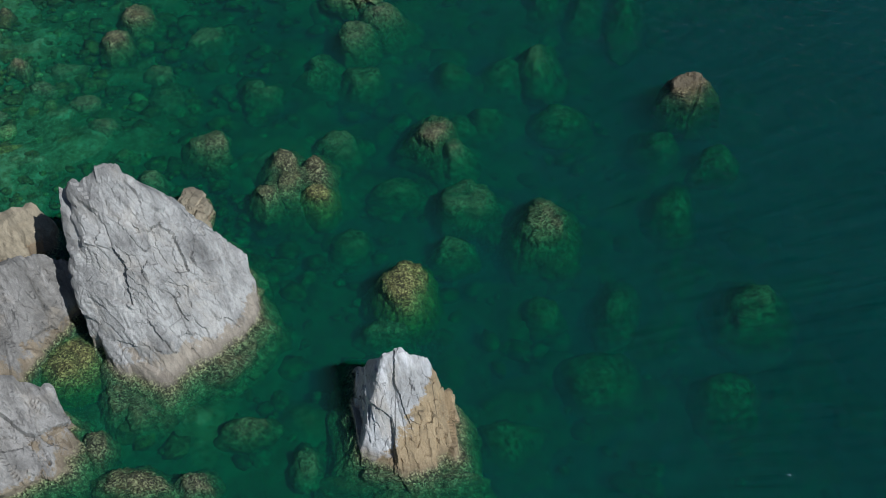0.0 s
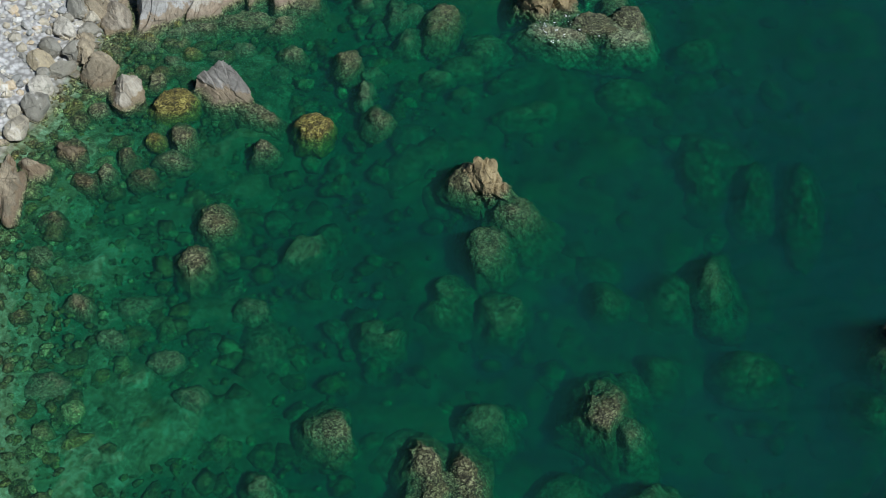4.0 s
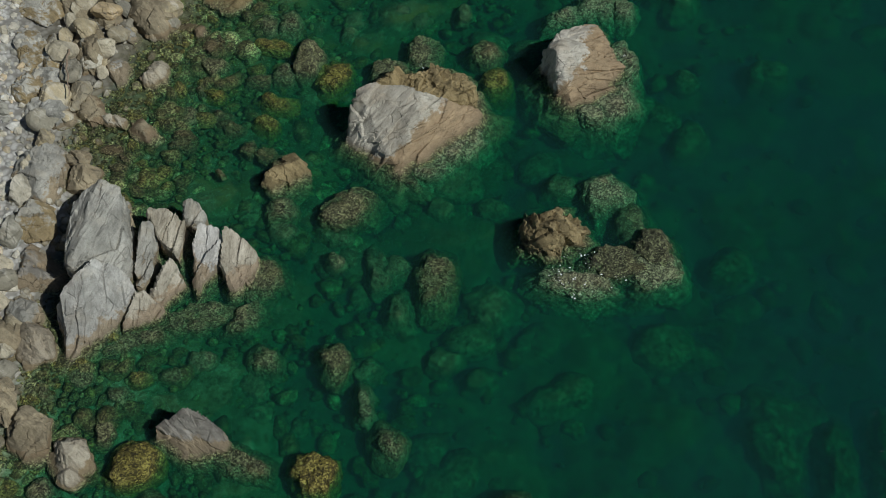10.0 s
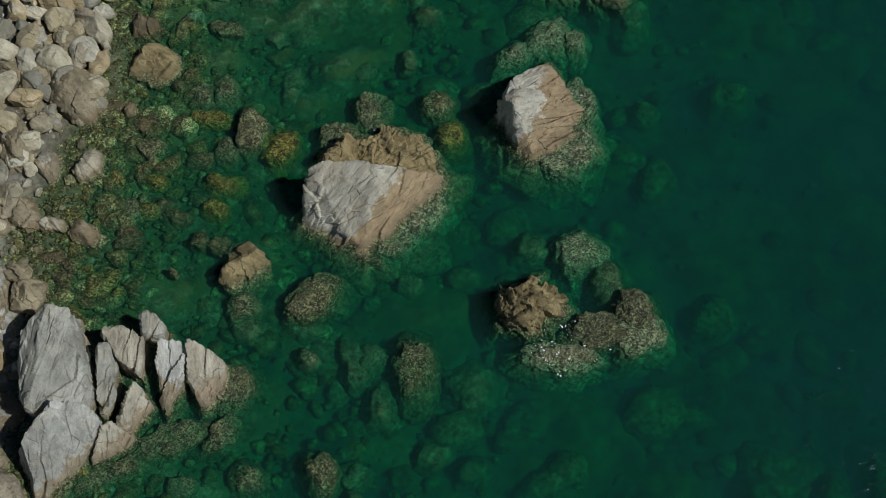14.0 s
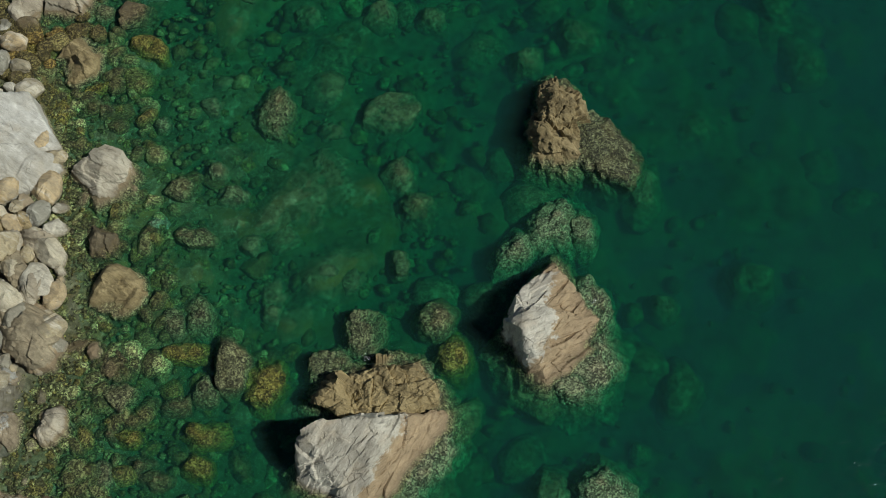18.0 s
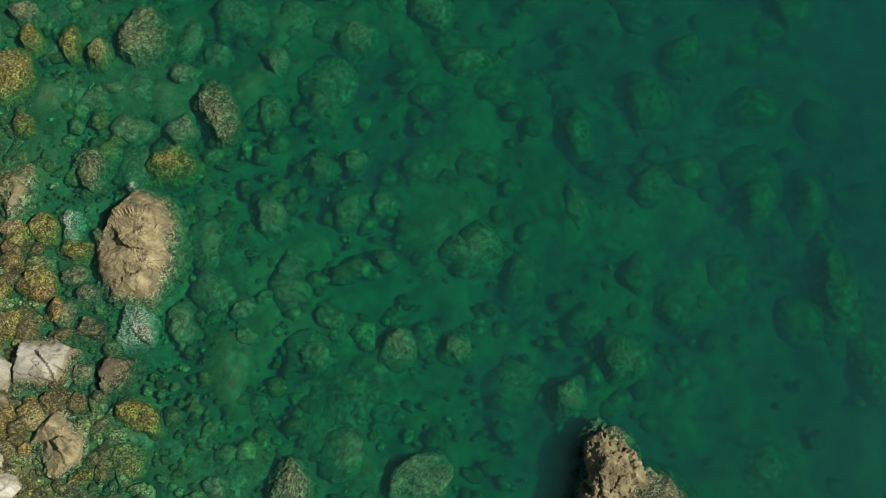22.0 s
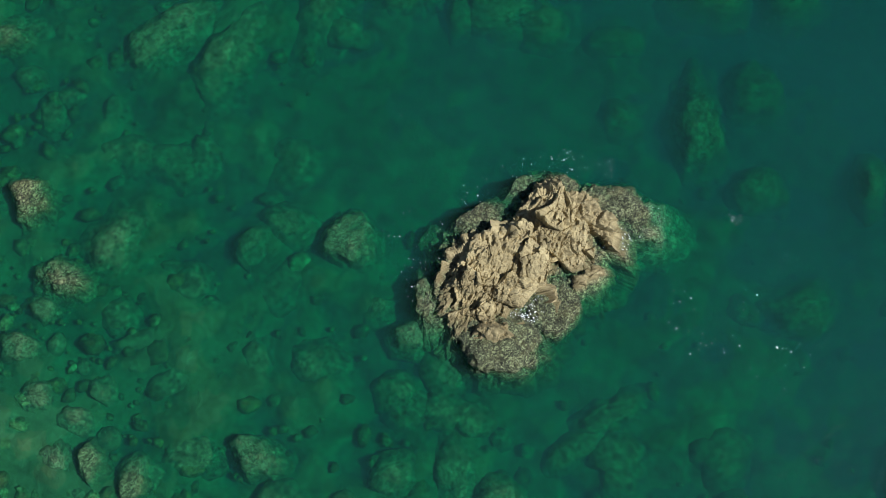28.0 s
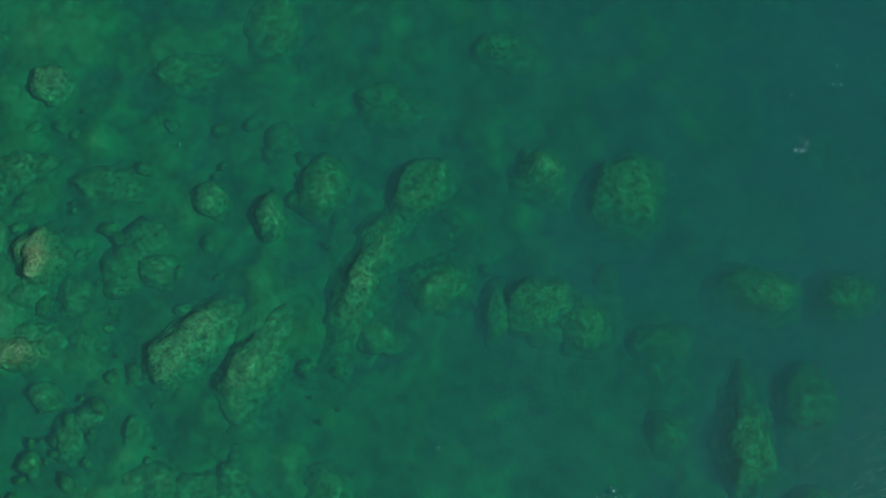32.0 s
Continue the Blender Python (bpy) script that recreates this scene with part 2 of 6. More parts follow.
WEED = (0.23, 0.23, 0.115)
ROCKS = {
    "pale": rock_material("pale_grey_stone", (0.78, 0.765, 0.71), (0.44, 0.43, 0.385), (0.44, 0.36, 0.25), WEED, 0.4, cracks=0.4, grain=155.0),
    "grey": rock_material("grey_stone", (0.6, 0.59, 0.525), (0.33, 0.325, 0.28), (0.40, 0.33, 0.22), WEED, 0.35, cracks=0.4, grain=155.0),
    "greytan": rock_material("grey_brown_stone", (0.47, 0.445, 0.39), (0.25, 0.235, 0.2), (0.36, 0.29, 0.19), WEED, 0.3, cracks=0.4),
    "bleached": rock_material("bleached_stone", (0.74, 0.73, 0.67), (0.56, 0.53, 0.44), (0.55, 0.46, 0.3), WEED, 0.1, cracks=0.0),
    "white": rock_material("white_stone", (0.76, 0.75, 0.67), (0.47, 0.45, 0.37), (0.40, 0.315, 0.17), WEED, 0.62),
    "warm": rock_material("warm_grey_stone", (0.70, 0.645, 0.52), (0.4, 0.355, 0.265), (0.46, 0.365, 0.25), WEED, 0.3, cracks=0.4, grain=155.0),
    "cream": rock_material("cream_stone", (0.60, 0.55, 0.43), (0.42, 0.36, 0.26), (0.38, 0.30, 0.18), WEED, 0.15),
    "tan": rock_material("tan_stone", (0.52, 0.44, 0.29), (0.29, 0.245, 0.16), (0.33, 0.25, 0.15), WEED, 0.2),
    "ochre": rock_material("ochre_stone", (0.56, 0.45, 0.235), (0.26, 0.2, 0.09), (0.36, 0.28, 0.13), WEED, 0.12),
    "rust": rock_material("rust_brown_stone", (0.5, 0.395, 0.2), (0.23, 0.178, 0.085), (0.31, 0.24, 0.11), WEED, 0.1),
    "brown": rock_material("brown_stone", (0.28, 0.225, 0.135), (0.12, 0.10, 0.06), (0.20, 0.155, 0.08), (0.15, 0.125, 0.06), 0.1),
    "barnacle": rock_material("barnacled_stone", (0.27, 0.25, 0.17), (0.12, 0.11, 0.07), (0.17, 0.14, 0.08), (0.165, 0.178, 0.085), 0.1, 0.7, speck=1.7),
    "gold": rock_material("golden_weed_stone", (0.30, 0.21, 0.06), (0.14, 0.10, 0.03), (0.22, 0.15, 0.04), (0.23, 0.195, 0.04), 0.1, 0.6),
    "algae": rock_material("green_weed_stone", (0.24, 0.22, 0.09), (0.10, 0.10, 0.04), (0.2, 0.18, 0.06), (0.2, 0.21, 0.065), 0.1, 0.6),
    "weed": rock_material("weedy_stone", (0.2, 0.18, 0.1), (0.1, 0.09, 0.05), (0.17, 0.14, 0.08), (0.18, 0.195, 0.1), 0.1, 0.6, speck=1.5),
    "pale_weed": rock_material("pale_weedy_stone", (0.4, 0.4, 0.3), (0.2, 0.2, 0.14), (0.3, 0.3, 0.2), (0.42, 0.42, 0.30), 0.1, 0.2),
    "slanted": rock_material("pale_slanting_stone", (0.58, 0.56, 0.50), (0.29, 0.28, 0.25), (0.42, 0.36, 0.27), WEED, 0.35, grain=35.0, cracks=0.3),
    "crowned": rock_material("white_crowned_stone", (0.84, 0.83, 0.79), (0.55, 0.54, 0.49), (0.44, 0.33, 0.18), WEED, 0.62, grain=10.0, slant=(-0.6, 12.9, 1.3, -0.3)),
    "slab_white": rock_material("white_slab_stone", (0.76, 0.72, 0.61), (0.5, 0.46, 0.37), (0.44, 0.33, 0.2), WEED, 0.55, grain=120.0, slant=(-4.4, 43.1, 0.62, -0.5)),
    "capped": rock_material("white_capped_stone", (0.76, 0.72, 0.62), (0.48, 0.445, 0.36), (0.44, 0.33, 0.2), WEED, 0.55, grain=100.0, slant=(1.05, 45.2, 0.75, -0.35)),
    "apron": rock_material("pale_weedy_apron", (0.3, 0.3, 0.2), (0.15, 0.15, 0.1), (0.24, 0.22, 0.14), (0.3, 0.32, 0.19), 0.1, 0.3, speck=1.5),
    "reef": rock_material("dark_reef_stone", (0.24, 0.23, 0.16), (0.11, 0.105, 0.07), (0.15, 0.14, 0.08), (0.135, 0.15, 0.075), 0.1, 0.7, speck=1.9),
    "under": rock_material("sunken_stone", (0.2, 0.2, 0.12), (0.1, 0.1, 0.06), (0.17, 0.15, 0.09), (0.24, 0.24, 0.135), 0.1, 0.2, speck=1.4),
}
COBBLE_DRY = rock_material("beach_cobble", (0.9, 0.9, 0.85), (0.58, 0.575, 0.52), (0.42, 0.37, 0.26), WEED, 0.12, 0.05, True)
BEACH = rock_material("beach_boulder", (0.74, 0.71, 0.61), (0.46, 0.43, 0.34), (0.44, 0.38, 0.27), WEED, 0.1, 0.03, varied=True)
COBBLE_SHORE = rock_material("shore_cobble", (0.42, 0.36, 0.25), (0.2, 0.16, 0.1), (0.3, 0.23, 0.12), (0.25, 0.2, 0.09), 0.1, 0.35, True)
COBBLE_WET = rock_material("seabed_cobble", (0.26, 0.25, 0.16), (0.12, 0.115, 0.075), (0.19, 0.17, 0.1), (0.235, 0.235, 0.12), 0.1, 0.2, True)


def ground_material():
    """White gravel ashore, brown weedy grit in the shallows, pale sand farther out."""
    n = Nodes("shore_ground")
    z = n.height()
    big, mid, fine = n.noise(0.35, 5, 0.6, warp=0.8), n.noise(1.6, 6, 0.7, warp=0.7), n.noise(9.0, 5, 0.7)
    gravel = n.mix(n.span(mid, 0.3, 0.7), (0.4, 0.395, 0.36), (0.74, 0.74, 0.71))
    gravel = n.mix(n.math("MULTIPLY", n.span(n.cells(6.0), 0.3, 0.7), 0.7), gravel, (0.16, 0.15, 0.13))
    at = n.add("ShaderNodeSeparateXYZ")
    n.link(n.pos, at.inputs[0])
    # gravel darkened between the beach boulders: wet weedy ground plus painted gap shade
    gravel = n.mix(n.math("MULTIPLY", n.math("MULTIPLY", n.span(at.outputs[1], 43.0, 48.0), n.span(at.outputs[0], -17.0, -15.2)), 0.8), gravel, n.mix(mid, (0.05, 0.047, 0.03), (0.16, 0.14, 0.09)))
    # unseen land farther inland, coloured dark to cut its warm reflection and bounce light
    gravel = n.mix(n.span(at.outputs[0], -23.0, -27.0), gravel, n.mix(n.noise(0.3, 5, 0.7), (0.05, 0.06, 0.025), (0.2, 0.17, 0.1)))
    sand = n.mix(n.span(n.math("MULTIPLY_ADD", mid, 0.6, n.math("MULTIPLY", big, 0.4)), 0.40, 0.60), (0.035, 0.042, 0.024), (0.36, 0.38, 0.215))
    sand = n.mix(n.math("MULTIPLY", n.span(fine, 0.5, 0.75), 0.5), sand, (0.10, 0.09, 0.05))
    patch = n.math("MULTIPLY_ADD", n.noise(3.4, 6, 0.72, warp=1.0), 0.75, n.math("MULTIPLY", n.noise(1.3, 4, 0.6, warp=0.6), 0.45))
    bits = n.ramp(n.math("MULTIPLY_ADD", fine, 0.35, n.math("SUBTRACT", patch, 0.17)), [(0.42, (0.02, 0.021, 0.011)), (0.54, (0.075, 0.07, 0.036)), (0.66, (0.17, 0.165, 0.095)), (0.8, (0.4, 0.4, 0.27))])
    bits = n.mix(n.span(n.noise(0.9, 4), 0.5, 0.66), bits, (0.2, 0.13, 0.035))
    south = n.math("MULTIPLY", n.span(at.outputs[1], 42.0, 34.0), 0.6)
    bits = n.mix(south, bits, n.ramp(n.math("MULTIPLY_ADD", fine, 0.35, n.math("SUBTRACT", patch, 0.17)), [(0.42, (0.03, 0.032, 0.016)), (0.52, (0.15, 0.14, 0.07)), (0.63, (0.34, 0.33, 0.2)), (0.76, (0.6, 0.6, 0.44))]))
    north = n.span(at.outputs[1], 56.0, 68.0)
    sand = n.mix(n.math("MULTIPLY", n.span(z, -1.2, -0.5), n.math("MULTIPLY_ADD", north, -0.35, 0.85)), sand, bits)
    sand = n.mix(n.math("MULTIPLY", north, 0.5), sand, (0.085, 0.095, 0.05))
    beds = n.math("ADD", n.math("MULTIPLY_ADD", n.span(at.outputs[1], 72.0, 44.0), 0.55, -0.28), n.math("MULTIPLY_ADD", big, 0.8, n.math("MULTIPLY", mid, 0.35)))
    beds = n.math("MULTIPLY", n.span(beds, 0.5, 0.8), n.span(z, -0.25, -0.6))
    sand = n.mix(n.math("MULTIPLY", beds, 0.58), sand, (0.06, 0.075, 0.04))
    edge = n.math("ADD", z, n.math("MULTIPLY_ADD", mid, -0.3, 0.15))
    color = n.mix(n.span(edge, -0.06, 0.1), sand, gravel)
    return n.surface(color, 0.85, n.bump(n.math("ADD", mid, n.math("MULTIPLY", fine, 0.5)), 0.7, 0.15), 0.25)


def water_surface():
    """Clear sea surface: it lets the light through and mirrors the sky by its slope."""
    n = Nodes("sea_surface")
    turned = n.add("ShaderNodeMapping")
    turned.inputs["Rotation"].default_value = (0, 0, radians(38))
    n.link(n.pos, turned.inputs["Vector"])
    stretch = n.add("ShaderNodeMapping")
    stretch.inputs["Scale"].default_value = (0.85, 1.3, 1)
    n.link(turned.outputs[0], stretch.inputs["Vector"])
    swell, ripple = n.noise(1.0, 3, 0.5, stretch.outputs[0], 0.9), n.noise(2.5, 3, 0.5, stretch.outputs[0], 1.2)
    at = n.add("ShaderNodeSeparateXYZ")
    n.link(n.pos, at.inputs[0])
    gust = n.span(at.outputs[0], -1.0, 9.0)
    gust = n.math("MULTIPLY", gust, n.span(at.outputs[1], 44.0, 30.0))
    gust = n.math("MULTIPLY_ADD", gust, 1.4, 0.45)
    wave = n.bump(n.math("MULTIPLY", n.math("MULTIPLY_ADD", ripple, 0.5, n.math("MULTIPLY", swell, 0.5)), gust), 1.0, 0.075)
    clear = n.add("ShaderNodeBsdfTransparent", Color=(0.93, 0.985, 0.975, 1))
    # blue tint put into the mirror colour makes the reflected sky bluer
    mirror = n.add("ShaderNodeBsdfGlossy", Roughness=0.2, Color=(0.66, 0.88, 1, 1))
    n.link(wave, mirror.inputs["Normal"])
    fresnel = n.add("ShaderNodeFresnel", IOR=1.33)
    n.link(wave, fresnel.inputs["Normal"])
    both = n.add("ShaderNodeMixShader")
    n.link(fresnel.outputs[0], both.inputs[0])
    n.link(clear.outputs[0], both.inputs[1])
    n.link(mirror.outputs[0], both.inputs[2])
    n.link(both.outputs[0], n.out.inputs[0])
    return n.mat


def water_body(name, clearness, murk, share):
    """One layer of the sea's body: it dims what lies below by its colour and scatters a share of the light back."""
    n = Nodes(name)
    clear = n.add("ShaderNodeBsdfTransparent", Color=(*clearness, 1))
    glow = n.add("ShaderNodeBsdfDiffuse", Color=(*murk, 1))
    both = n.add("ShaderNodeMixShader")
    n.link(n.math("MULTIPLY_ADD", n.noise(0.25, 3, 0.5), 0.5 * share, 0.75 * share), both.inputs[0])
    n.link(clear.outputs[0], both.inputs[1])
    n.link(glow.outputs[0], both.inputs[2])
    n.link(both.outputs[0], n.out.inputs[0])
    return n.mat


FOAM_AND_GLINT = Nodes("sea_foam_and_glints").surface((0.85, 0.87, 0.87), 0.6)

# ---- shape tools ----
SHORE_Y = [-60, 10, 20, 30, 36, 44, 48.5, 53, 60, 65, 71, 80, 100, 170]
SHORE_X = [-8, -11.5, -15.6, -18.6, -16.3, -14.5, -11.9, -11, -11.2, -11.4, -12.0, -16, -24, -36]
OFF_D = [-200, -40, -12, -4, -1.2, 0, 1.5, 5, 9, 14, 20, 30, 60, 400]
OFF_Z = [60, 20, 3, 0.72, 0.3, 0.06, -0.24, -0.46, -0.68, -0.88, -1.1, -1.75, -3.8, -9]


def offshore(x, y):
    return (np.asarray(x) - np.interp(y, SHORE_Y, SHORE_X)) * 0.93


def bed(x, y):
    z = np.interp(offshore(x, y), OFF_D, OFF_Z)
    z = np.where(z < 0, z * np.interp(y, [10, 45, 60, 75, 100], [1.6, 1.15, 1.08, 1.0, 0.95]), z)
    bank = np.interp(offshore(x, y), [0, 4, 12, 20, 30, 60, 400], [0, -0.45, -0.8, -0.96, -1.28, -2.9, -9])
    share = np.clip((np.asarray(y) - 76) / 14, 0, 1)
    return np.where(z < 0, z * (1 - share) + bank * share, z)


def ground_level(x, y):
    """The ground between the beach boulders lies lower than the line on which they rest."""
    share = np.clip((np.asarray(y) - 42) / 3, 0, 1) * np.clip((0.6 - offshore(x, y)) / 0.8, 0, 1) * np.clip((offshore(x, y) + 8) / 3, 0, 1)
    return bed(x, y) - 0.2 * share


def sandy(x, y):
    """True on the clear sand behind the offshore rock."""
    return ((np.asarray(x) - 9.2) / 5.6) ** 2 + ((np.asarray(y) - 79.2) / 3.4) ** 2 < 1


def value_noise(p, seed):
    """Smooth random values from 0 to 1 on a lattice of unit cells."""
    i = np.floor(p).astype(np.int64)
    f = p - i
    f = f * f * (3 - 2 * f)
    total = np.zeros(len(p))
    for dx in (0, 1):
        for dy in (0, 1):
            for dz in (0, 1):
                h = (i[:, 0] + dx) * 374761393 + (i[:, 1] + dy) * 668265263 + (i[:, 2] + dz) * 2147483647 + seed * 974634777
                h = (h ^ (h >> 13)) * 1274126177
                h = ((h ^ (h >> 16)) & 0xFFFFFF) / 0xFFFFFF
                w = (f[:, 0] if dx else 1 - f[:, 0]) * (f[:, 1] if dy else 1 - f[:, 1]) * (f[:, 2] if dz else 1 - f[:, 2])
                total += h * w
    return total


def fractal(p, seed, octaves=4, gain=0.5):
    total, amp, norm = np.zeros(len(p)), 1.0, 0.0
    for k in range(octaves):
        total += amp * (value_noise(p * 2.0**k + 17.3 * k, seed + k) - 0.5)
        norm += amp
        amp *= gain
    return total / norm


SPHERES = {}


def sphere(level):
    if level not in SPHERES:
        bm = bmesh.new()
        bmesh.ops.create_icosphere(bm, subdivisions=level, radius=1.0)
        v = np.array([q.co[:] for q in bm.verts])
        f = np.array([[q.index for q in t.verts] for t in bm.faces])
        bm.free()
        SPHERES[level] = (v / np.linalg.norm(v, axis=1)[:, None], f)
    return SPHERES[level]


def mesh_of(name, verts, faces, material, smooth=False):
    me = bpy.data.meshes.new(name)
    faces = np.asarray(faces, dtype=np.int32)
    k = faces.shape[1]
    me.vertices.add(len(verts))
    me.vertices.foreach_set("co", np.asarray(verts, dtype=np.float32).ravel())
    me.loops.add(faces.size)
    me.loops.foreach_set("vertex_index", faces.ravel())
    me.polygons.add(len(faces))
    me.polygons.foreach_set("loop_start", np.arange(len(faces), dtype=np.int32) * k)
    me.polygons.foreach_set("use_smooth", np.full(len(faces), smooth))
    me.update(calc_edges=True)
    me.materials.append(material)
    return me


def facet_radius(d, normals, dists):
    dots = d @ normals.T
    return np.where(dots > 1e-3, dists / np.maximum(dots, 1e-3), 1e9).min(axis=1)


def shards(p, rng, count, depth, tilt, axes, crack=0.0, width=0.03, bias=(0, 0, 0), bend=0.05):
    """Outward steps of a surface split into flat-faced pieces with straight edges: each piece has its own step and lean, and sunken joints lie between them."""
    warp = np.stack([fractal(p * 1.7, int(rng.integers(999)), 2) for _ in range(3)], axis=1) * bend
    spots = p[rng.integers(0, len(p), count)] + rng.normal(size=(count, 3)) * 0.05
    q, seeds = (p + warp) @ axes.T, spots @ axes.T
    d = (q**2).sum(axis=1)[:, None] + (seeds**2).sum(axis=1)[None] - 2 * q @ seeds.T
    two = np.argpartition(d, 1, axis=1)[:, :2]
    near = np.take_along_axis(d, two, axis=1)
    swap = near[:, 0] > near[:, 1]
    first, second = np.where(swap, two[:, 1], two[:, 0]), np.where(swap, two[:, 0], two[:, 1])
    apart = np.linalg.norm(seeds[first] - seeds[second], axis=1)
    edge = np.abs(near[:, 0] - near[:, 1]) / np.maximum(1e-3, 2 * apart)
    slope = rng.uniform(-tilt, tilt, (count, 3)) + np.array(bias)
    lean = ((p - spots[first]) * slope[first]).sum(axis=1)
    lean = np.clip(lean, -2.2 * depth, 2.2 * depth)
    return rng.uniform(-depth, depth, count)[first] + lean - crack * np.clip(1 - edge / width, 0, 1)


def bedding(bearing, dip, stretch):
    """Axes along and across the rock's bedding, drawn out by the given amounts (across, along, third)."""
    n = np.array([math.cos(radians(dip)) * math.cos(radians(bearing)), math.cos(radians(dip)) * math.sin(radians(bearing)), math.sin(radians(dip))])
    u = np.cross(n, [0, 0, 1.0])
    u /= np.linalg.norm(u)
    return np.stack([n, u, np.cross(n, u)]) * np.array(stretch)[:, None]


COUNTS = {"seed": 0}


def attach(ob, thing):
    ob.parent = thing
    ob.matrix_parent_inverse = Matrix.Translation(-thing.location)
    return ob


def crag(name, centre, facets, stuff, level, rough, label, thing=None, apron=0.75, grain=(40, 15), look_of="slab"):
    """A large rock: flat facets (bearing, rise, distance from the centre), split along its bedding (bearing and dip of the beds) and roughened."""
    COUNTS["seed"] += 1
    seed = COUNTS["seed"]
    rng = np.random.default_rng(seed * 7 + 1)
    f = np.radians(np.array(facets, dtype=float)[:, :2])
    normals = np.stack([np.cos(f[:, 1]) * np.cos(f[:, 0]), np.cos(f[:, 1]) * np.sin(f[:, 0]), np.sin(f[:, 1])], axis=1)
    dists = np.array(facets, dtype=float)[:, 2]
    unit, faces = sphere(level)
    r = facet_radius(unit, normals, dists)
    p = unit * r[:, None]
    size = np.ptp(p, axis=0)
    reach = float(min(size[0], size[1]))
    area = float(size[0] * size[1])
    beds = bedding(*grain, (1, 1, 1))
    across, along, third = (p @ beds.T).T
    wavy = fractal(p * 0.8, seed + 5, 3, 0.55)
    if look_of == "jag":
        push = shards(p, rng, int(5 + 1.6 * area), rough * 0.9, 0.32, bedding(*grain, (1.2, 0.9, 1.0)), rough * 0.35, 0.06, bend=0.35)
        push += shards(p, rng, int(24 + 7 * area), rough * 0.42, 0.36, bedding(*grain, (1.3, 0.9, 1.0)), rough * 0.25, 0.035, bend=0.25)
        push += shards(p, rng, int(120 + 40 * area), rough * 0.2, 0.36, bedding(*grain, (1.5, 0.9, 1.0)), rough * 0.06, 0.015, bend=0.1)
        push += shards(p, rng, int(320 + 150 * area), rough * 0.1, 0.4, bedding(*grain, (1.5, 0.9, 1.0)), 0.0, 0.02)
        rib = np.abs(fractal(np.stack([across * 4.5, along * 1.6, third * 2.2], axis=1), seed + 33, 3, 0.6))
        push += rough * 1.1 * (0.12 - rib)
    else:
        push = shards(p, rng, int(4 + 0.8 * area), rough * 0.8, 0.1, bedding(*grain, (1.3, 0.7, 0.8)), rough * 0.25, 0.015, bend=0.12)
        push += shards(p, rng, int(16 + 5 * area), rough * 0.34, 0.16, bedding(*grain, (2.2, 0.7, 1.0)), rough * 0.06, 0.015, bend=0.1)
        push += shards(p, rng, int(90 + 30 * area), rough * 0.15, 0.22, bedding(*grain, (2.6, 0.7, 1.0)), rough * 0.05, 0.015, bend=0.1)
    # thin beds stand out as steps and grooves along the bedding
    step = across * rng.uniform(5.5, 7.0) + wavy * 1.6
    layer = value_noise(np.stack([np.floor(step), along * 0.5, third * 0.5], axis=1), seed + 9) - 0.5
    push += rough * (0.0 if look_of == "jag" else 0.3) * layer
    groove = value_noise(np.stack([across * 13 + wavy * 3, along * 1.1, third * 1.4], axis=1), seed + 19) - 0.5
    push += rough * (0.0 if look_of == "jag" else 0.3) * groove
    push += fractal(p * 1.1, seed, 3) * rough * 0.8 + fractal(p * 5.0, seed + 50, 4, 0.65) * rough * (0.8 if look_of == "jag" else 0.32)
    push += rough * 0.55
    out = normals[np.where(unit @ normals.T > 1e-3, dists / np.maximum(unit @ normals.T, 1e-3), 1e9).argmin(axis=1)]
    p = p + (0.6 * out + 0.4 * unit) * push[:, None]
    # a weedy apron spreads out under the water
    sunk = np.clip(0.03 - (p[:, 2] + centre[2]), 0, 0.7)
    ragged = 1 + 0.7 * fractal(p * 1.6, seed + 70, 3)
    p[:, :2] *= (1 + apron * sunk * np.clip(ragged, 0.2, 2) / max(1.0, 0.5 * reach))[:, None]
    tuft = np.clip(sunk * 6, 0, 1) * (fractal(p * 3.0, seed + 80, 4, 0.75))
    p += (0.5 * unit + np.array([0, 0, 0.5])) * (0.16 * tuft)[:, None]
    ob = new(name, mesh_of(name, p, faces, ROCKS[stuff], rough < 0.03))
    ob.location = centre
    if thing:
        return tagged(attach(ob, thing), label)
    return tagged(ob, label, "rock", "sea rocks")


SAYS = {
    "grey": "grey weathered", "greytan": "grey-brown weathered", "white": "white sun-bleached", "cream": "cream-coloured smooth", "tan": "tan angular",
    "ochre": "ochre craggy", "rust": "rust-brown craggy", "brown": "dark brown wet", "barnacle": "barnacled olive-brown", "gold": "golden-brown weed-covered", "algae": "green weed-covered",
    "weed": "olive weed-covered", "pale_weed": "pale green-tinged", "apron": "pale olive", "reef": "dark olive", "under": "dim green sunken", "pale": "pale grey", "bleached": "bleached white", "warm": "warm grey",
}


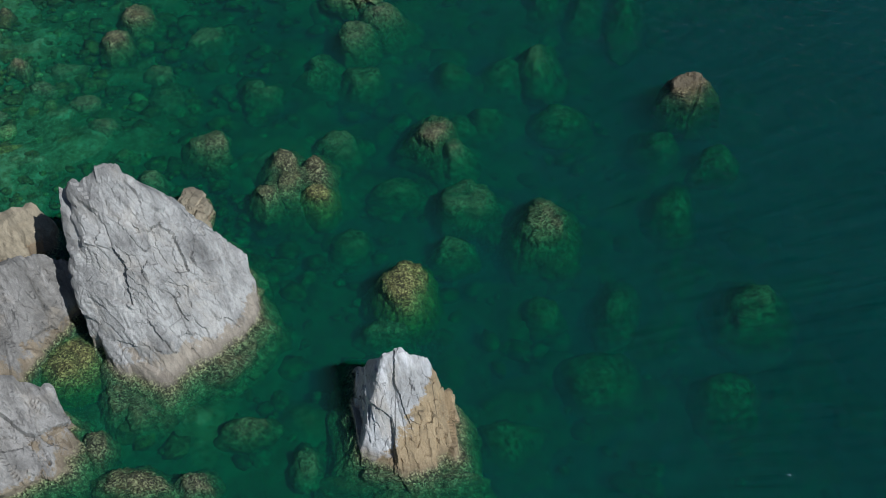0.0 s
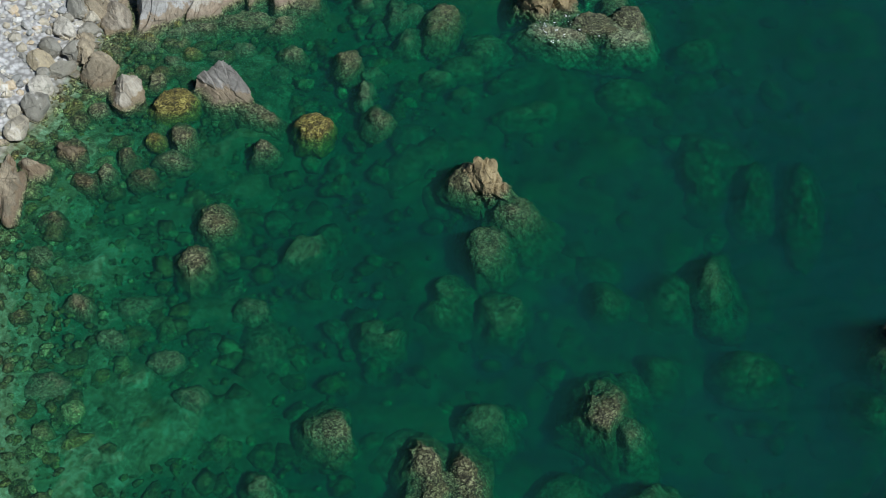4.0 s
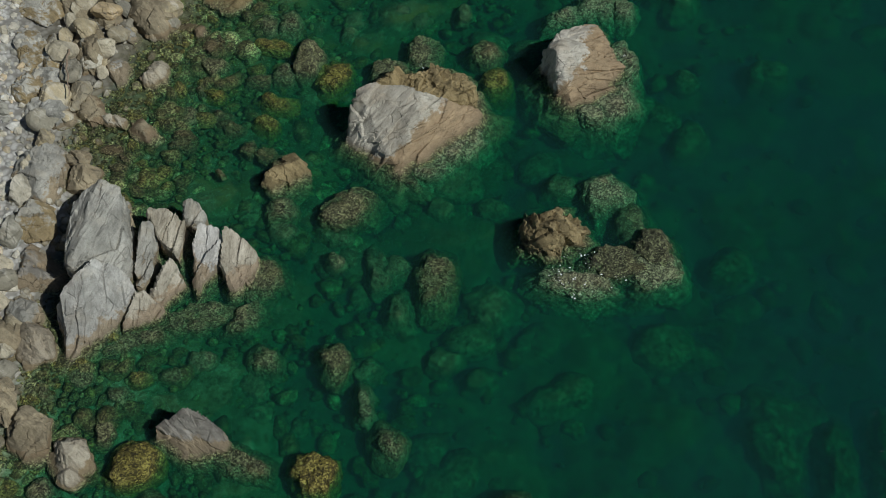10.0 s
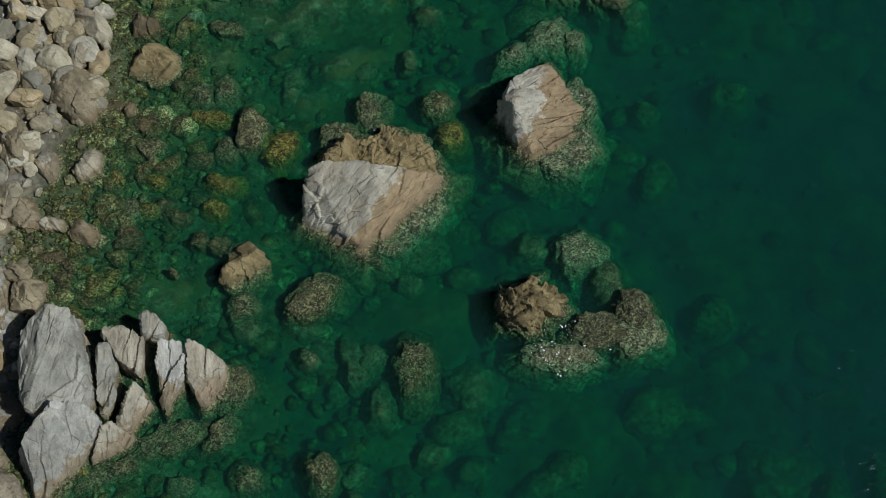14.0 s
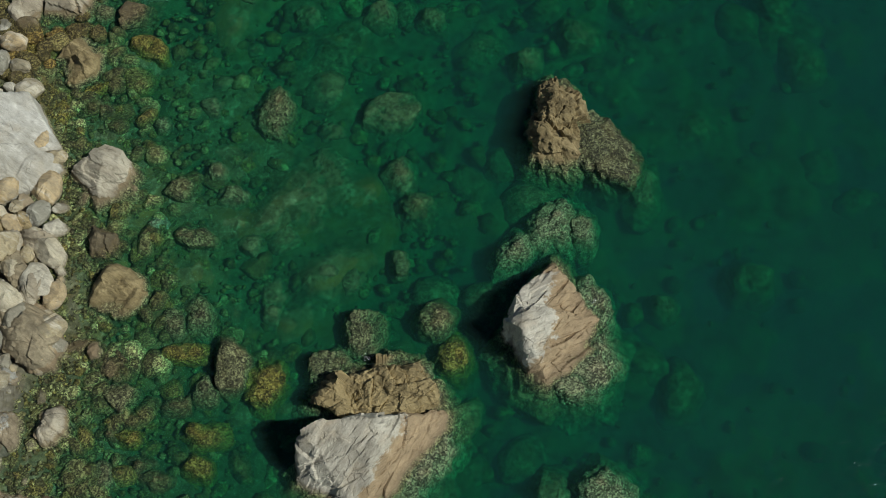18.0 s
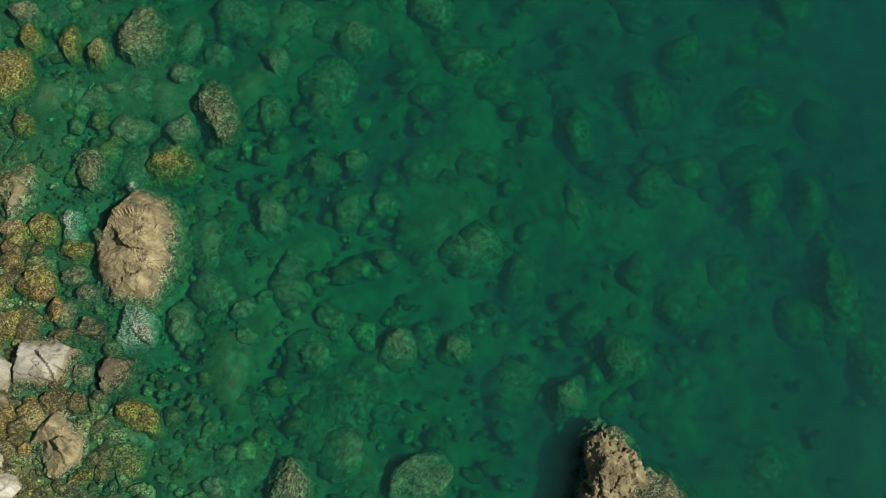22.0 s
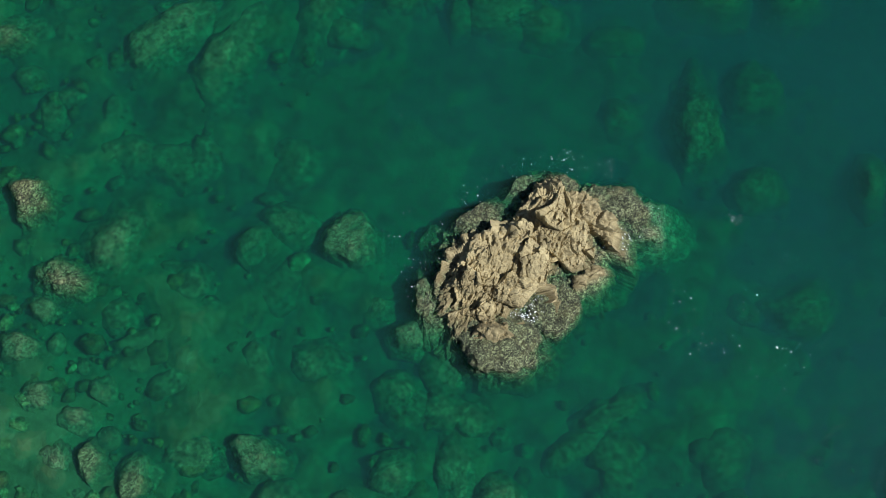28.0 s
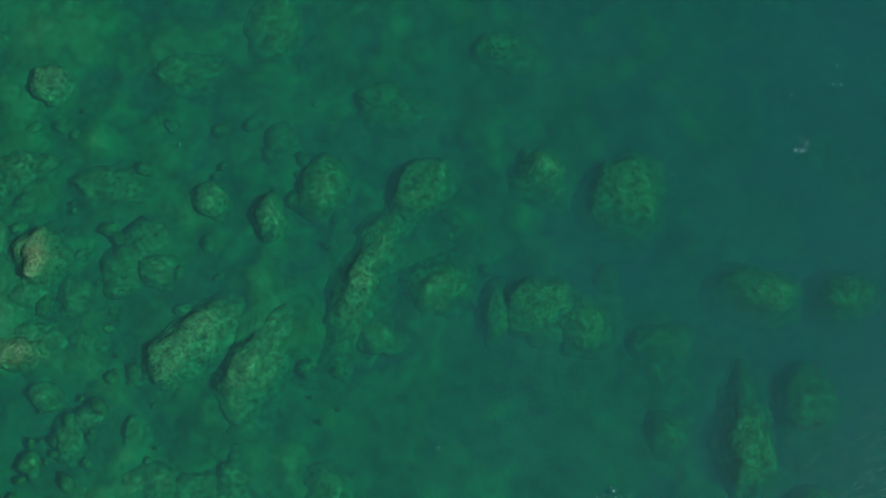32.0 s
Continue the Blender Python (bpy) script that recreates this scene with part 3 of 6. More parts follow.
def stone(x, y, a, b, turn, top, stuff, thing=None, part=""):
    """One stone: half lengths a and b, the bearing of its longer axis, and the height of its top."""
    COUNTS["seed"] += 1
    seed = COUNTS["seed"]
    rng = np.random.default_rng(seed)
    big = max(a, b)
    under = top < -0.12
    weedy = stuff in ("barnacle", "algae", "gold", "weed", "under", "apron", "reef")
    level = 5 if (big > 0.66 and top > -0.3) or part or (big > 0.45 and not weedy) else 4 if big > 0.3 and top > -0.6 or big > 1.0 else 3
    unit, faces = sphere(level)
    k = 9 if weedy else 12
    normals = rng.normal(size=(k, 3))
    normals /= np.linalg.norm(normals, axis=1)[:, None]
    round_share = 0.75 if stuff == "algae" else 0.55 if part else 0.5 if top < -0.45 else 0.38 if weedy else 0.06
    r = np.minimum(facet_radius(unit, normals, rng.uniform(0.66 if weedy else 0.74, 0.98, k)), 1.15)
    r = r * (1 - round_share) + 0.98 * round_share
    if float(offshore(x, y)) < -0.2:
        top = max(top, float(bed(x, y)) + 0.5 * min(a, b))
    if weedy:
        r = r * (1 + (0.5 if under or part else 0.36) * fractal(unit * 1.5 + seed * 3.7, seed + 3, 3, 0.55))
    ground = float(bed(x, y))
    if top < -0.15:
        top = max(top, min(-0.25, ground + 0.5 * min(a, b)))
    tall = max(0.5 * min(a, b), min(top - ground + 0.1, 1.1 * min(a, b)))
    size = np.array([a * 1.1, b * 1.1, tall * 1.1])
    p = unit * r[:, None] * size
    rough = 0.05 + 0.06 * big
    if weedy:
        push = fractal(p * 2.0, seed, 3, 0.6) * rough * (1.6 if stuff == "algae" else 2.6) + fractal(p * 5.5, seed + 9, 4, 0.8) * rough * (1.6 if stuff == "algae" else 2.3)
    else:
        tilted = bedding(rng.uniform(0, 360), rng.uniform(-20, 50), (1.6, 0.8, 1.0))
        push = fractal(p * 2.2, seed, 3, 0.6) * rough * 0.9 + fractal(p * 8.0, seed + 9, 3, 0.7) * rough * 0.45
        push += shards(p, rng, int(7 + 8 * big), rough * 0.5, 0.15, tilted, rough * 0.12, 0.03)
        push += shards(p, rng, int(40 + 50 * big), rough * 0.16, 0.2, tilted, rough * 0.1, 0.02)
    p = p + unit * push[:, None]
    c, s = math.cos(radians(turn)), math.sin(radians(turn))
    p = np.stack([p[:, 0] * c - p[:, 1] * s, p[:, 0] * s + p[:, 1] * c, p[:, 2]], axis=1)
    p[:, 2] += top - p[:, 2].max()
    if weedy:
        h = np.clip((top - p[:, 2]) / (1.2 * tall), 0, 1)
        p[:, 2] += 1.2 * tall * (h - h ** (2.1 if part else 1.45))
        p[:, 2] += fractal(p * 2.6, seed + 31, 4, 0.7) * (0.22 if part else 0.14)
    # reach down to the ground
    low = p[:, 2] < top - tall
    if p[:, 2].min() > ground - 0.05:
        p[low, 2] += (ground - 0.05 - p[:, 2].min()) * ((top - tall - p[low, 2]) / max(1e-3, top - tall - p[:, 2].min()))
    drop = np.clip((top - 0.6 * tall - p[:, 2]) / max(0.3, tall), 0, 3)
    p[:, :2] *= (1 + (0.6 if top < -0.45 else 0.5 if part else 0.62 if weedy and ground < -0.85 else 0.38 if weedy else 0.14) * drop)[:, None]
    ashore = float(offshore(x, y)) < -0.3
    name = "beach_stone" if ashore else "submerged_rock" if under else "boulder"
    ob = new(name, mesh_of(name, p, faces, ROCKS[stuff], under))
    ob.location = (x, y, 0)
    if thing:
        ob.name = part
        return tagged(attach(ob, thing), f"{SAYS[stuff]} {part.replace('_', ' ')}")
    kind = "slab" if a > 1.9 * b else "stone" if big < 0.45 else "boulder"
    where = "lying dry on the cobble beach" if ashore else "deep on the sandy sea bed" if top < -0.65 else "just under the green water" if top < 0.0 else "breaking the surface of the shallows"
    return tagged(ob, f"{SAYS[stuff]} {kind} {where}", "rock", "stones of the beach" if ashore else "rocks under water" if under else "rocks at the surface", "")


def scatter(name, count, area, sizes, material, seed, keep, lift, flat=0.7, level=2, smooth=False, highest=9.0):
    """Many small stones in one mesh."""
    rng = np.random.default_rng(seed)
    unit, faces = sphere(level)
    x, y = rng.uniform(area[0], area[1], count * 4), rng.uniform(area[2], area[3], count * 4)
    ok = keep(offshore(x, y), x, y, rng)
    x, y = x[ok][:count], y[ok][:count]
    n = len(x)
    s = sizes[0] + (sizes[1] - sizes[0]) * rng.random(n) ** 3
    shapes = []
    for k in range(12):
        nn = rng.normal(size=(9, 3))
        nn /= np.linalg.norm(nn, axis=1)[:, None]
        shapes.append(unit * np.minimum(facet_radius(unit, nn, rng.uniform(0.6, 0.95, 9)), 1.15)[:, None])
    shapes = np.array(shapes)[rng.integers(0, 12, n)]
    shapes = shapes * np.stack([s, s * rng.uniform(0.6, 1, n), s * rng.uniform(0.45, 0.8, n) * flat / 0.7], axis=1)[:, None, :]
    t = rng.uniform(0, 6.28, n)
    c, sn = np.cos(t)[:, None], np.sin(t)[:, None]
    px, py = shapes[:, :, 0] * c - shapes[:, :, 1] * sn, shapes[:, :, 0] * sn + shapes[:, :, 1] * c
    z = np.minimum(ground_level(x, y) + s * lift, highest - shapes[:, :, 2].max(axis=1))
    v = np.stack([px + x[:, None], py + y[:, None], shapes[:, :, 2] + z[:, None]], axis=2).reshape(-1, 3)
    f = (faces[None] + (np.arange(n) * len(unit))[:, None, None]).reshape(-1, 3)
    return new(name, mesh_of(name, v, f, material, smooth))


def grid(xs, ys, height):
    gx, gy = np.meshgrid(xs, ys)
    x, y = gx.ravel(), gy.ravel()
    w, h = len(xs), len(ys)
    i = np.arange(w * h).reshape(h, w)
    f = np.stack([i[:-1, :-1], i[:-1, 1:], i[1:, 1:], i[1:, :-1]], axis=2).reshape(-1, 4)
    return np.stack([x, y, height(x, y)], axis=1), f


def flat_points(x, y, scale):
    return np.stack([x * scale, y * scale, np.zeros(len(x))], axis=1)


# ---- ground and sea ----
XS = np.concatenate([[-400, -200, -100, -60, -40, -30], np.arange(-26, 32, 0.22), [36, 45, 60, 100, 200, 400]])
YS = np.concatenate([[-400, -150, -60, -20, 0, 5], np.arange(8, 108, 0.22), [112, 120, 140, 200, 400]])


def ground_height(x, y):
    z = ground_level(x, y)
    z = z + 0.5 * np.exp(-(((x - 14.4) / 1.7) ** 2) - ((y - 72.3) / 1.1) ** 2)
    near = np.clip(1 - np.abs(x) / 60, 0.2, 1) * np.where(sandy(x, y), 0.35, 1)
    deep = np.clip(-z / 1.1, 0.12, 0.75)
    return z + near * deep * (fractal(flat_points(x, y, 0.28), 3, 3) * 0.9 + fractal(flat_points(x, y, 0.9), 11, 4, 0.6) * 1.6)


v, f = grid(XS, YS, ground_height)
tagged(new("ground", mesh_of("ground", v, f, ground_material(), True)), "gravel shore running down to a weedy sandy sea bed", "ground", "", "structure")

SEA_X = np.concatenate([[-400, -100, -30], np.arange(-22, 32, 0.9), [40, 100, 400]])
SEA_Y = np.concatenate([[-400, -60, 0], np.arange(6, 108, 0.9), [120, 200, 400]])
v, f = grid(SEA_X, SEA_Y, lambda x, y: fractal(flat_points(x, y, 0.5), 21, 2) * 0.05)
water = new("water", mesh_of("water", v, f, water_surface(), True))
tagged(water, "clear green sea water with faint ripples", "water", "", "structure")
DEPTHS = [0.06, 0.13, 0.21, 0.30, 0.40, 0.52, 0.66, 0.82, 1.0, 1.22, 1.5, 1.85, 2.3, 3.0]
LAYERS = []
for above, depth in zip([0.0] + DEPTHS, DEPTHS):
    thick, far = depth - above, min(1.0, depth / 1.6)
    clearness = tuple(math.exp(-k * thick) for k in (2.6 + 0.5 * min(1.0, depth / 0.4), 0.54 + 0.24 * far, 1.3 - 0.6 * far))
    murk = (0.205 + 0.07 * far, 0.42 - 0.08 * far, 0.3 + 0.8 * far)
    blue = max(0.0, min(1.0, depth - 0.9))
    murk = (murk[0] + 0.02 * blue, murk[1] + 0.02 * blue, min(0.95, murk[2] + 0.3 * blue))
    LAYERS.append((-depth, 0.05 + 0.16 * depth, clearness, murk, thick * (0.12 + 0.11 * far) * (1 + 1.0 * blue)))
for k, (depth, sway, clearness, murk, share) in enumerate(LAYERS):
    v, f = grid(SEA_X, SEA_Y, lambda x, y: depth + fractal(flat_points(x, y, 0.6), 31 + k, 3, 0.6) * sway * 1.6)
    layer = new("water_layer", mesh_of("water_layer", v, f, water_body(f"sea_body_{k}", clearness, murk, share), True))
    layer.parent = water

scatter("cobbles", 6500, (-24, -4, 26, 82), (0.07, 0.24), COBBLE_DRY, 5, lambda d, x, y, r: (d < 0.4) & (d > -8) & (y < 58 + 3 * r.random(len(d))) & ((y < 46) | (x < -15.6) | (r.random(len(d)) < 0.35)), 0.2, level=1)["kind"] = "stuff"
tagged(bpy.data.objects["cobbles"], "pale loose cobbles heaped along the beach", "cobbles")
scatter("shore_stones", 1500, (-16, -5, 55, 82), (0.1, 0.5), COBBLE_SHORE, 9, lambda d, x, y, r: (d > -3) & (d < 2.8) & (y > 57 + 3 * r.random(len(d))), 0.25, 0.8)["kind"] = "stuff"
tagged(bpy.data.objects["shore_stones"], "golden-brown wet stones crowding the waterline", "stones")
scatter("shingle", 1700, (-19, -6, 34, 59), (0.09, 0.44), COBBLE_WET, 29, lambda d, x, y, r: (d > -1.4) & (d < 3.2), 0.2, 0.75, 2, False, 0.0)["kind"] = "stuff"
tagged(bpy.data.objects["shingle"], "olive wet stones crowded below the beach boulders", "stones")
scatter("grit", 2400, (-19, -6, 34, 60), (0.05, 0.15), COBBLE_WET, 49, lambda d, x, y, r: (d > -1.8) & (d < 1.2), 0.3, 0.7, 1, False, 0.02)["kind"] = "stuff"
tagged(bpy.data.objects["grit"], "small olive pebbles between the beach boulders", "pebbles")
scatter("seabed_stones", 1500, (-19, 6, 12, 92), (0.16, 0.44), COBBLE_WET, 6, lambda d, x, y, r: (d > 0.1) & (d < 11) & (r.random(len(d)) < np.exp(-np.maximum(d - 3, 0) / 4.5)), 0.08, 0.6, 2, False, -0.04)["kind"] = "stuff"
tagged(bpy.data.objects["seabed_stones"], "weedy angular stones strewn over the shallow sea bed", "stones")
scatter("seabed_pebbles", 12000, (-19, 6, 14, 92), (0.06, 0.2), COBBLE_WET, 36, lambda d, x, y, r: (d > 0.0) & (d < 12) & (r.random(len(d)) < np.exp(-np.maximum(d - 2.5, 0) / 3.2)), 0.2, 0.7, 1, True, -0.03)["kind"] = "stuff"
tagged(bpy.data.objects["seabed_pebbles"], "green-tinged cobbles covering the shallow sea bed", "stones")
scatter("deep_stones", 3800, (-16, 18, 12, 106), (0.12, 0.5), COBBLE_WET, 16, lambda d, x, y, r: (d > 5) & (d < 28) & ~sandy(x, y) & (r.random(len(d)) < np.exp(-np.maximum(d - 6, 0) / 9)), 0.05, 0.55, 1, True, -0.1)["kind"] = "stuff"
tagged(bpy.data.objects["deep_stones"], "dim rounded stones lying deep on the sea bed", "stones")
scatter("seabed_boulders", 420, (-19, 26, 12, 106), (0.3, 1.2), ROCKS["under"], 7, lambda d, x, y, r: (d > 5) & (d < 30) & ~sandy(x, y) & (r.random(len(d)) < 1.1 - d / 34), -0.06, 0.5, 2, True, -0.32)["kind"] = "stuff"
tagged(bpy.data.objects["seabed_boulders"], "dim rounded boulders half sunk in the sea bed", "boulders")

# ---- rocks ----
outcrop = tagged(new("shore_outcrop"), "split pale grey outcrop running from the beach into the sea", "rock", "sea rocks")
tall_rock = crag("sea_rock", (-7.05, 16.56, 0.75), [(-170, -6, 1.61), (-147, 17, 1.95), (-135, 8, 2.17), (-125, 46, 2.13), (-110, 9, 2.45), (-110, 32, 1.8), (-105, 50, 1.91), (-100, 39, 1.7), (-96, 49, 1.76), (-87, 45, 1.56), (-47, 9, 2.37), (-47, 42, 1.35), (-17, 8, 2.34), (-6, 40, 1.39), (-1, 33, 1.58), (0, -90, 2.75), (8, 8, 2.11), (23, 2, 2.0), (42, 34, 1.59), (44, 7, 1.85), (54, 25, 1.57), (74, 7, 1.99), (76, 23, 1.68), (91, 22, 1.89), (111, 17, 2.07), (125, 8, 2.11), (150, -3, 1.99)], "slanted", 7, 0.085, "tall pale grey sea rock with a slanting cracked face", grain=(35, 20))
crag("fin", (-8.73, 16.38, 0.45), [(-160, 1, 0.49), (-129, 33, 1.22), (-114, 59, 1.8), (-103, 55, 1.64), (-97, 29, 1.36), (-93, 48, 1.49), (-75, 4, 1.54), (-60, 61, 1.74), (-23, 59, 1.77), (0, -90, 2.45), (25, 1, 0.65), (36, 4, 0.47), (55, 1, 0.72), (91, 2, 1.29)], "slanted", 6, 0.06, "thin grey fin leaning against a tall sea rock", tall_rock)
crag("boulder", (-11.68, 18.15, -0.70), [(-174, 4, 1.28), (-91, 3, 0.76), (-91, 43, 1.01), (-76, 42, 0.95), (-69, 2, 0.62), (-54, 2, 0.68), (-44, 50, 1.04), (-23, 56, 1.13), (-1, 45, 1.25), (0, -90, 1.3), (13, 4, 1.07), (73, -16, 0.67), (107, -25, 0.21), (121, -15, 0.32), (121, 80, 1.5)], "tan", 5, 0.07, "rounded tan boulder wedged behind a tall grey rock")
crag("boulder", (-10.35, 15.57, -0.45), [(-180, -90, 1.55), (-107, 68, 1.51), (-84, 6, 1.81), (-61, 62, 1.15), (-33, 60, 1.05), (-22, 3, 0.82), (-22, 15, 0.89), (-22, 67, 1.26), (-4, 3, 1.02), (36, -2, 1.22), (90, -17, 0.87), (104, 72, 1.89), (113, -23, 0.54), (143, -38, 0.43), (162, -40, 0.42), (180, -32, 0.67)], "greytan", 6, 0.09, "broad grey boulder at the water beside a mossy pool")
crag("boulder", (-9.46, 12.10, -0.50), [(-178, -36, 0.16), (-97, -20, 1.24), (-56, 4, 1.3), (-35, 70, 1.02), (-15, 4, 1.27), (-15, 62, 1.02), (0, -90, 1.5), (5, 55, 1.1), (19, 74, 1.33), (33, 3, 0.93), (33, 16, 1.01), (45, 3, 0.91), (77, 14, 1.22), (85, -8, 0.8), (122, -24, 0.61)], "greytan", 6, 0.1, "grey boulder with a tan edge and a dark crack")
crowned_rock = crag("sea_rock", (-0.97, 12.87, -0.25), [(-180, -90, 1.75), (-176, 4, 1.14), (-171, 23, 0.9), (-111, 4, 1.24), (-111, 41, 1.09), (-85, 50, 1.1), (-65, 5, 1.51), (-65, 48, 1.18), (-37, 51, 1.34), (4, 24, 1.32), (8, 5, 1.32), (49, -20, 0.96), (62, -7, 0.97), (79, 4, 1.12), (96, 26, 1.4), (166, 22, 1.31), (172, 4, 1.21)], "crowned", 7, 0.075, "steep sea rock with a white crown and ochre foot", grain=(10, 10))
crag("block", (-13.73, 40.61, -0.30), [(-177, 23, 1.16), (-148, 4, 1.2), (-82, 3, 1.49), (-27, 3, 1.25), (-27, 47, 1.62), (-11, 62, 1.63), (0, -90, 1.7), (2, 2, 0.91), (2, 16, 1.14), (13, 2, 0.99), (78, 3, 1.33), (108, 3, 1.16), (126, 22, 1.41), (161, 63, 1.65), (173, 30, 1.23), (173, 42, 1.42), (178, 3, 1.03)], "grey", 7, 0.08, "weathered grey outcrop block on the shore", outcrop, grain=(160, 10))
crag("block", (-13.84, 38.30, -0.10), [(-165, 18, 1.0), (-141, 5, 1.41), (-134, 40, 1.25), (-88, 40, 0.93), (-61, 25, 0.56), (-50, 3, 0.51), (-13, 35, 1.33), (0, -90, 1.9), (23, -11, 1.0), (105, -13, 0.16), (133, 17, 0.85), (137, 29, 1.16), (170, 4, 1.14)], "pale", 7, 0.06, "large pale slab of a shore outcrop split by cracks", outcrop, grain=(160, 10))
crag("block", (-12.63, 38.22, -0.75), [(-164, 2, 0.59), (-112, 47, 0.91), (-75, 1, 0.25), (-73, 37, 0.65), (-37, 1, 0.42), (-21, 53, 1.05), (0, -90, 1.25), (56, -6, 0.26), (97, -13, 0.08), (127, -3, 0.19), (141, 1, 0.25)], "warm", 6, 0.04, "wedge of tan rock below the pale slab", outcrop, grain=(155, 10))
crag("block", (-11.87, 38.89, -0.70), [(-163, 2, 0.47), (-77, 42, 0.77), (-64, 1, 0.31), (-64, 21, 0.53), (-38, 1, 0.32), (-35, 53, 1.07), (0, -90, 1.3), (28, 1, 0.41), (145, 2, 0.26)], "warm", 6, 0.06, "upright tan block of the shore outcrop", outcrop, grain=(155, 10))
crag("block", (-12.48, 39.82, -0.15), [(-162, 2, 0.43), (-63, 50, 0.67), (-48, 62, 0.66), (-39, 2, 0.36), (-6, 1, 0.21), (0, -90, 0.85), (85, 3, 0.84), (167, 1, 0.18)], "grey", 6, 0.06, "narrow grey block in a cleft of the outcrop", outcrop, grain=(155, 10))
crag("block", (-11.82, 40.52, -0.15), [(-162, 1, 0.31), (-135, 2, 0.42), (-109, 67, 0.86), (-83, 73, 0.85), (-51, 71, 0.85), (-16, 2, 0.42), (0, -90, 0.85), (52, 2, 0.44), (97, 2, 0.55)], "warm", 6, 0.05, "tilted tan block with a flat top face", outcrop, grain=(155, 10))
crag("block", (-11.05, 40.99, -0.25), [(-109, 1, 0.28), (-101, 78, 0.88), (-77, 66, 0.82), (-27, 1, 0.27), (0, -90, 0.75), (28, 1, 0.21), (79, 1, 0.28), (171, 1, 0.26)], "grey", 6, 0.05, "small grey block at the back of the outcrop", outcrop, grain=(155, 10))
crag("block", (-10.91, 39.60, -0.60), [(-154, 2, 0.63), (-136, 48, 0.97), (-90, 61, 0.99), (-68, 62, 1.06), (-44, 2, 0.48), (-9, 1, 0.44), (0, -90, 1.4), (68, 2, 0.81), (153, 1, 0.41), (174, 1, 0.34)], "pale", 6, 0.07, "pale jagged fin of the shore outcrop", outcrop, grain=(155, 10))
crag("block", (-9.94, 39.44, -0.65), [(-157, 2, 0.55), (-70, 2, 0.68), (-70, 54, 0.91), (-55, 63, 0.99), (-34, 2, 0.56), (-34, 35, 0.82), (0, -90, 1.35), (15, 2, 0.48), (41, -3, 0.37), (86, -18, 0.27), (128, -26, 0.11), (168, -8, 0.28)], "warm", 6, 0.06, "pale tan fin at the seaward end of the outcrop", outcrop, grain=(155, 10))
slab_rock = crag("sea_rock", (-4.84, 43.40, -0.40), [(-178, 19, 1.71), (-138, 5, 1.37), (-138, 37, 1.31), (-113, 56, 1.25), (-95, 67, 1.36), (-57, 4, 1.24), (-57, 41, 1.18), (-42, 49, 1.39), (-26, 7, 2.02), (0, -90, 1.6), (23, 56, 1.71), (70, 22, 1.2), (77, 3, 0.86), (93, -1, 0.87), (98, -16, 0.51), (111, -13, 0.83), (177, 6, 1.68)], "slab_white", 7, 0.06, "broad sea rock with a cracked white slab face", grain=(120, 30))
crag("ridge", (-3.80, 44.95, -0.9), [(-165, 5, 1.6), (-143, 2, 1.25), (-115, -9, 0.66), (-115, 85, 1.37), (-86, 4, 1.09), (-68, 40, 1.58), (-56, 73, 1.51), (0, -90, 1.2), (6, 4, 1.3), (6, 17, 1.42), (11, 27, 1.49), (52, 39, 1.32), (70, 31, 1.09), (71, 3, 0.8), (85, 40, 1.23), (85, 67, 1.4), (118, 33, 1.36), (121, 4, 1.15), (149, 81, 1.41)], "rust", 7, 0.085, "craggy rust-brown ridge behind a white slab", slab_rock, grain=(110, 20), look_of="jag")
round_rock = crag("sea_rock", (1.04, 45.25, -0.55), [(-180, -90, 1.45), (-173, 11, 1.28), (-163, 21, 1.42), (-129, 6, 1.7), (-129, 39, 1.63), (-68, 5, 1.36), (-68, 51, 1.26), (-44, 5, 1.36), (-44, 56, 1.19), (-10, 58, 1.22), (0, 70, 1.27), (5, 38, 1.36), (9, 4, 1.3), (19, 4, 1.33), (19, 21, 1.44), (54, 41, 1.71), (54, 72, 1.41), (110, 4, 1.14), (131, -7, 0.81), (133, 64, 1.64), (144, 14, 1.22)], "capped", 7, 0.08, "rounded sea rock with a white cap and ochre flank", grain=(100, 25))
spray_rock = crag("sea_rock", (-1.12, 39.12, -0.70), [(-180, -90, 1.3), (-164, 3, 0.81), (-164, 21, 0.95), (-139, 3, 0.73), (-139, 20, 0.87), (-103, 3, 0.92), (-103, 44, 1.07), (-91, 51, 1.1), (-45, 4, 0.98), (-45, 48, 1.09), (-11, 77, 1.18), (10, 47, 1.09), (18, 3, 0.9), (49, 36, 1.02), (54, 3, 0.74), (96, 81, 1.29), (98, -7, 0.55), (98, 20, 0.88), (133, 3, 0.81), (136, 13, 0.92), (175, 30, 1.08)], "rust", 6, 0.11, "craggy rust-brown sea rock with spray at its foot", grain=(60, 30), look_of="jag", apron=0.35)
shelf_rock = crag("sea_rock", (3.85, 51.06, -0.80), [(-180, -90, 1.2), (-133, 5, 1.45), (-133, 42, 1.57), (-93, 4, 1.36), (-93, 57, 1.39), (-75, 84, 1.34), (-36, 3, 0.79), (-36, 31, 1.06), (-20, 2, 0.73), (-15, 42, 1.15), (-8, 3, 0.81), (-1, 44, 1.2), (34, 4, 1.3), (34, 57, 1.34), (91, 4, 1.29), (91, 49, 1.41), (129, 3, 0.97), (129, 39, 1.22), (156, 2, 0.74), (156, 17, 0.91), (179, 46, 1.36)], "rust", 6, 0.1, "low rust-brown sea rock with a weedy shelf", grain=(20, 15), look_of="jag", apron=0.35)
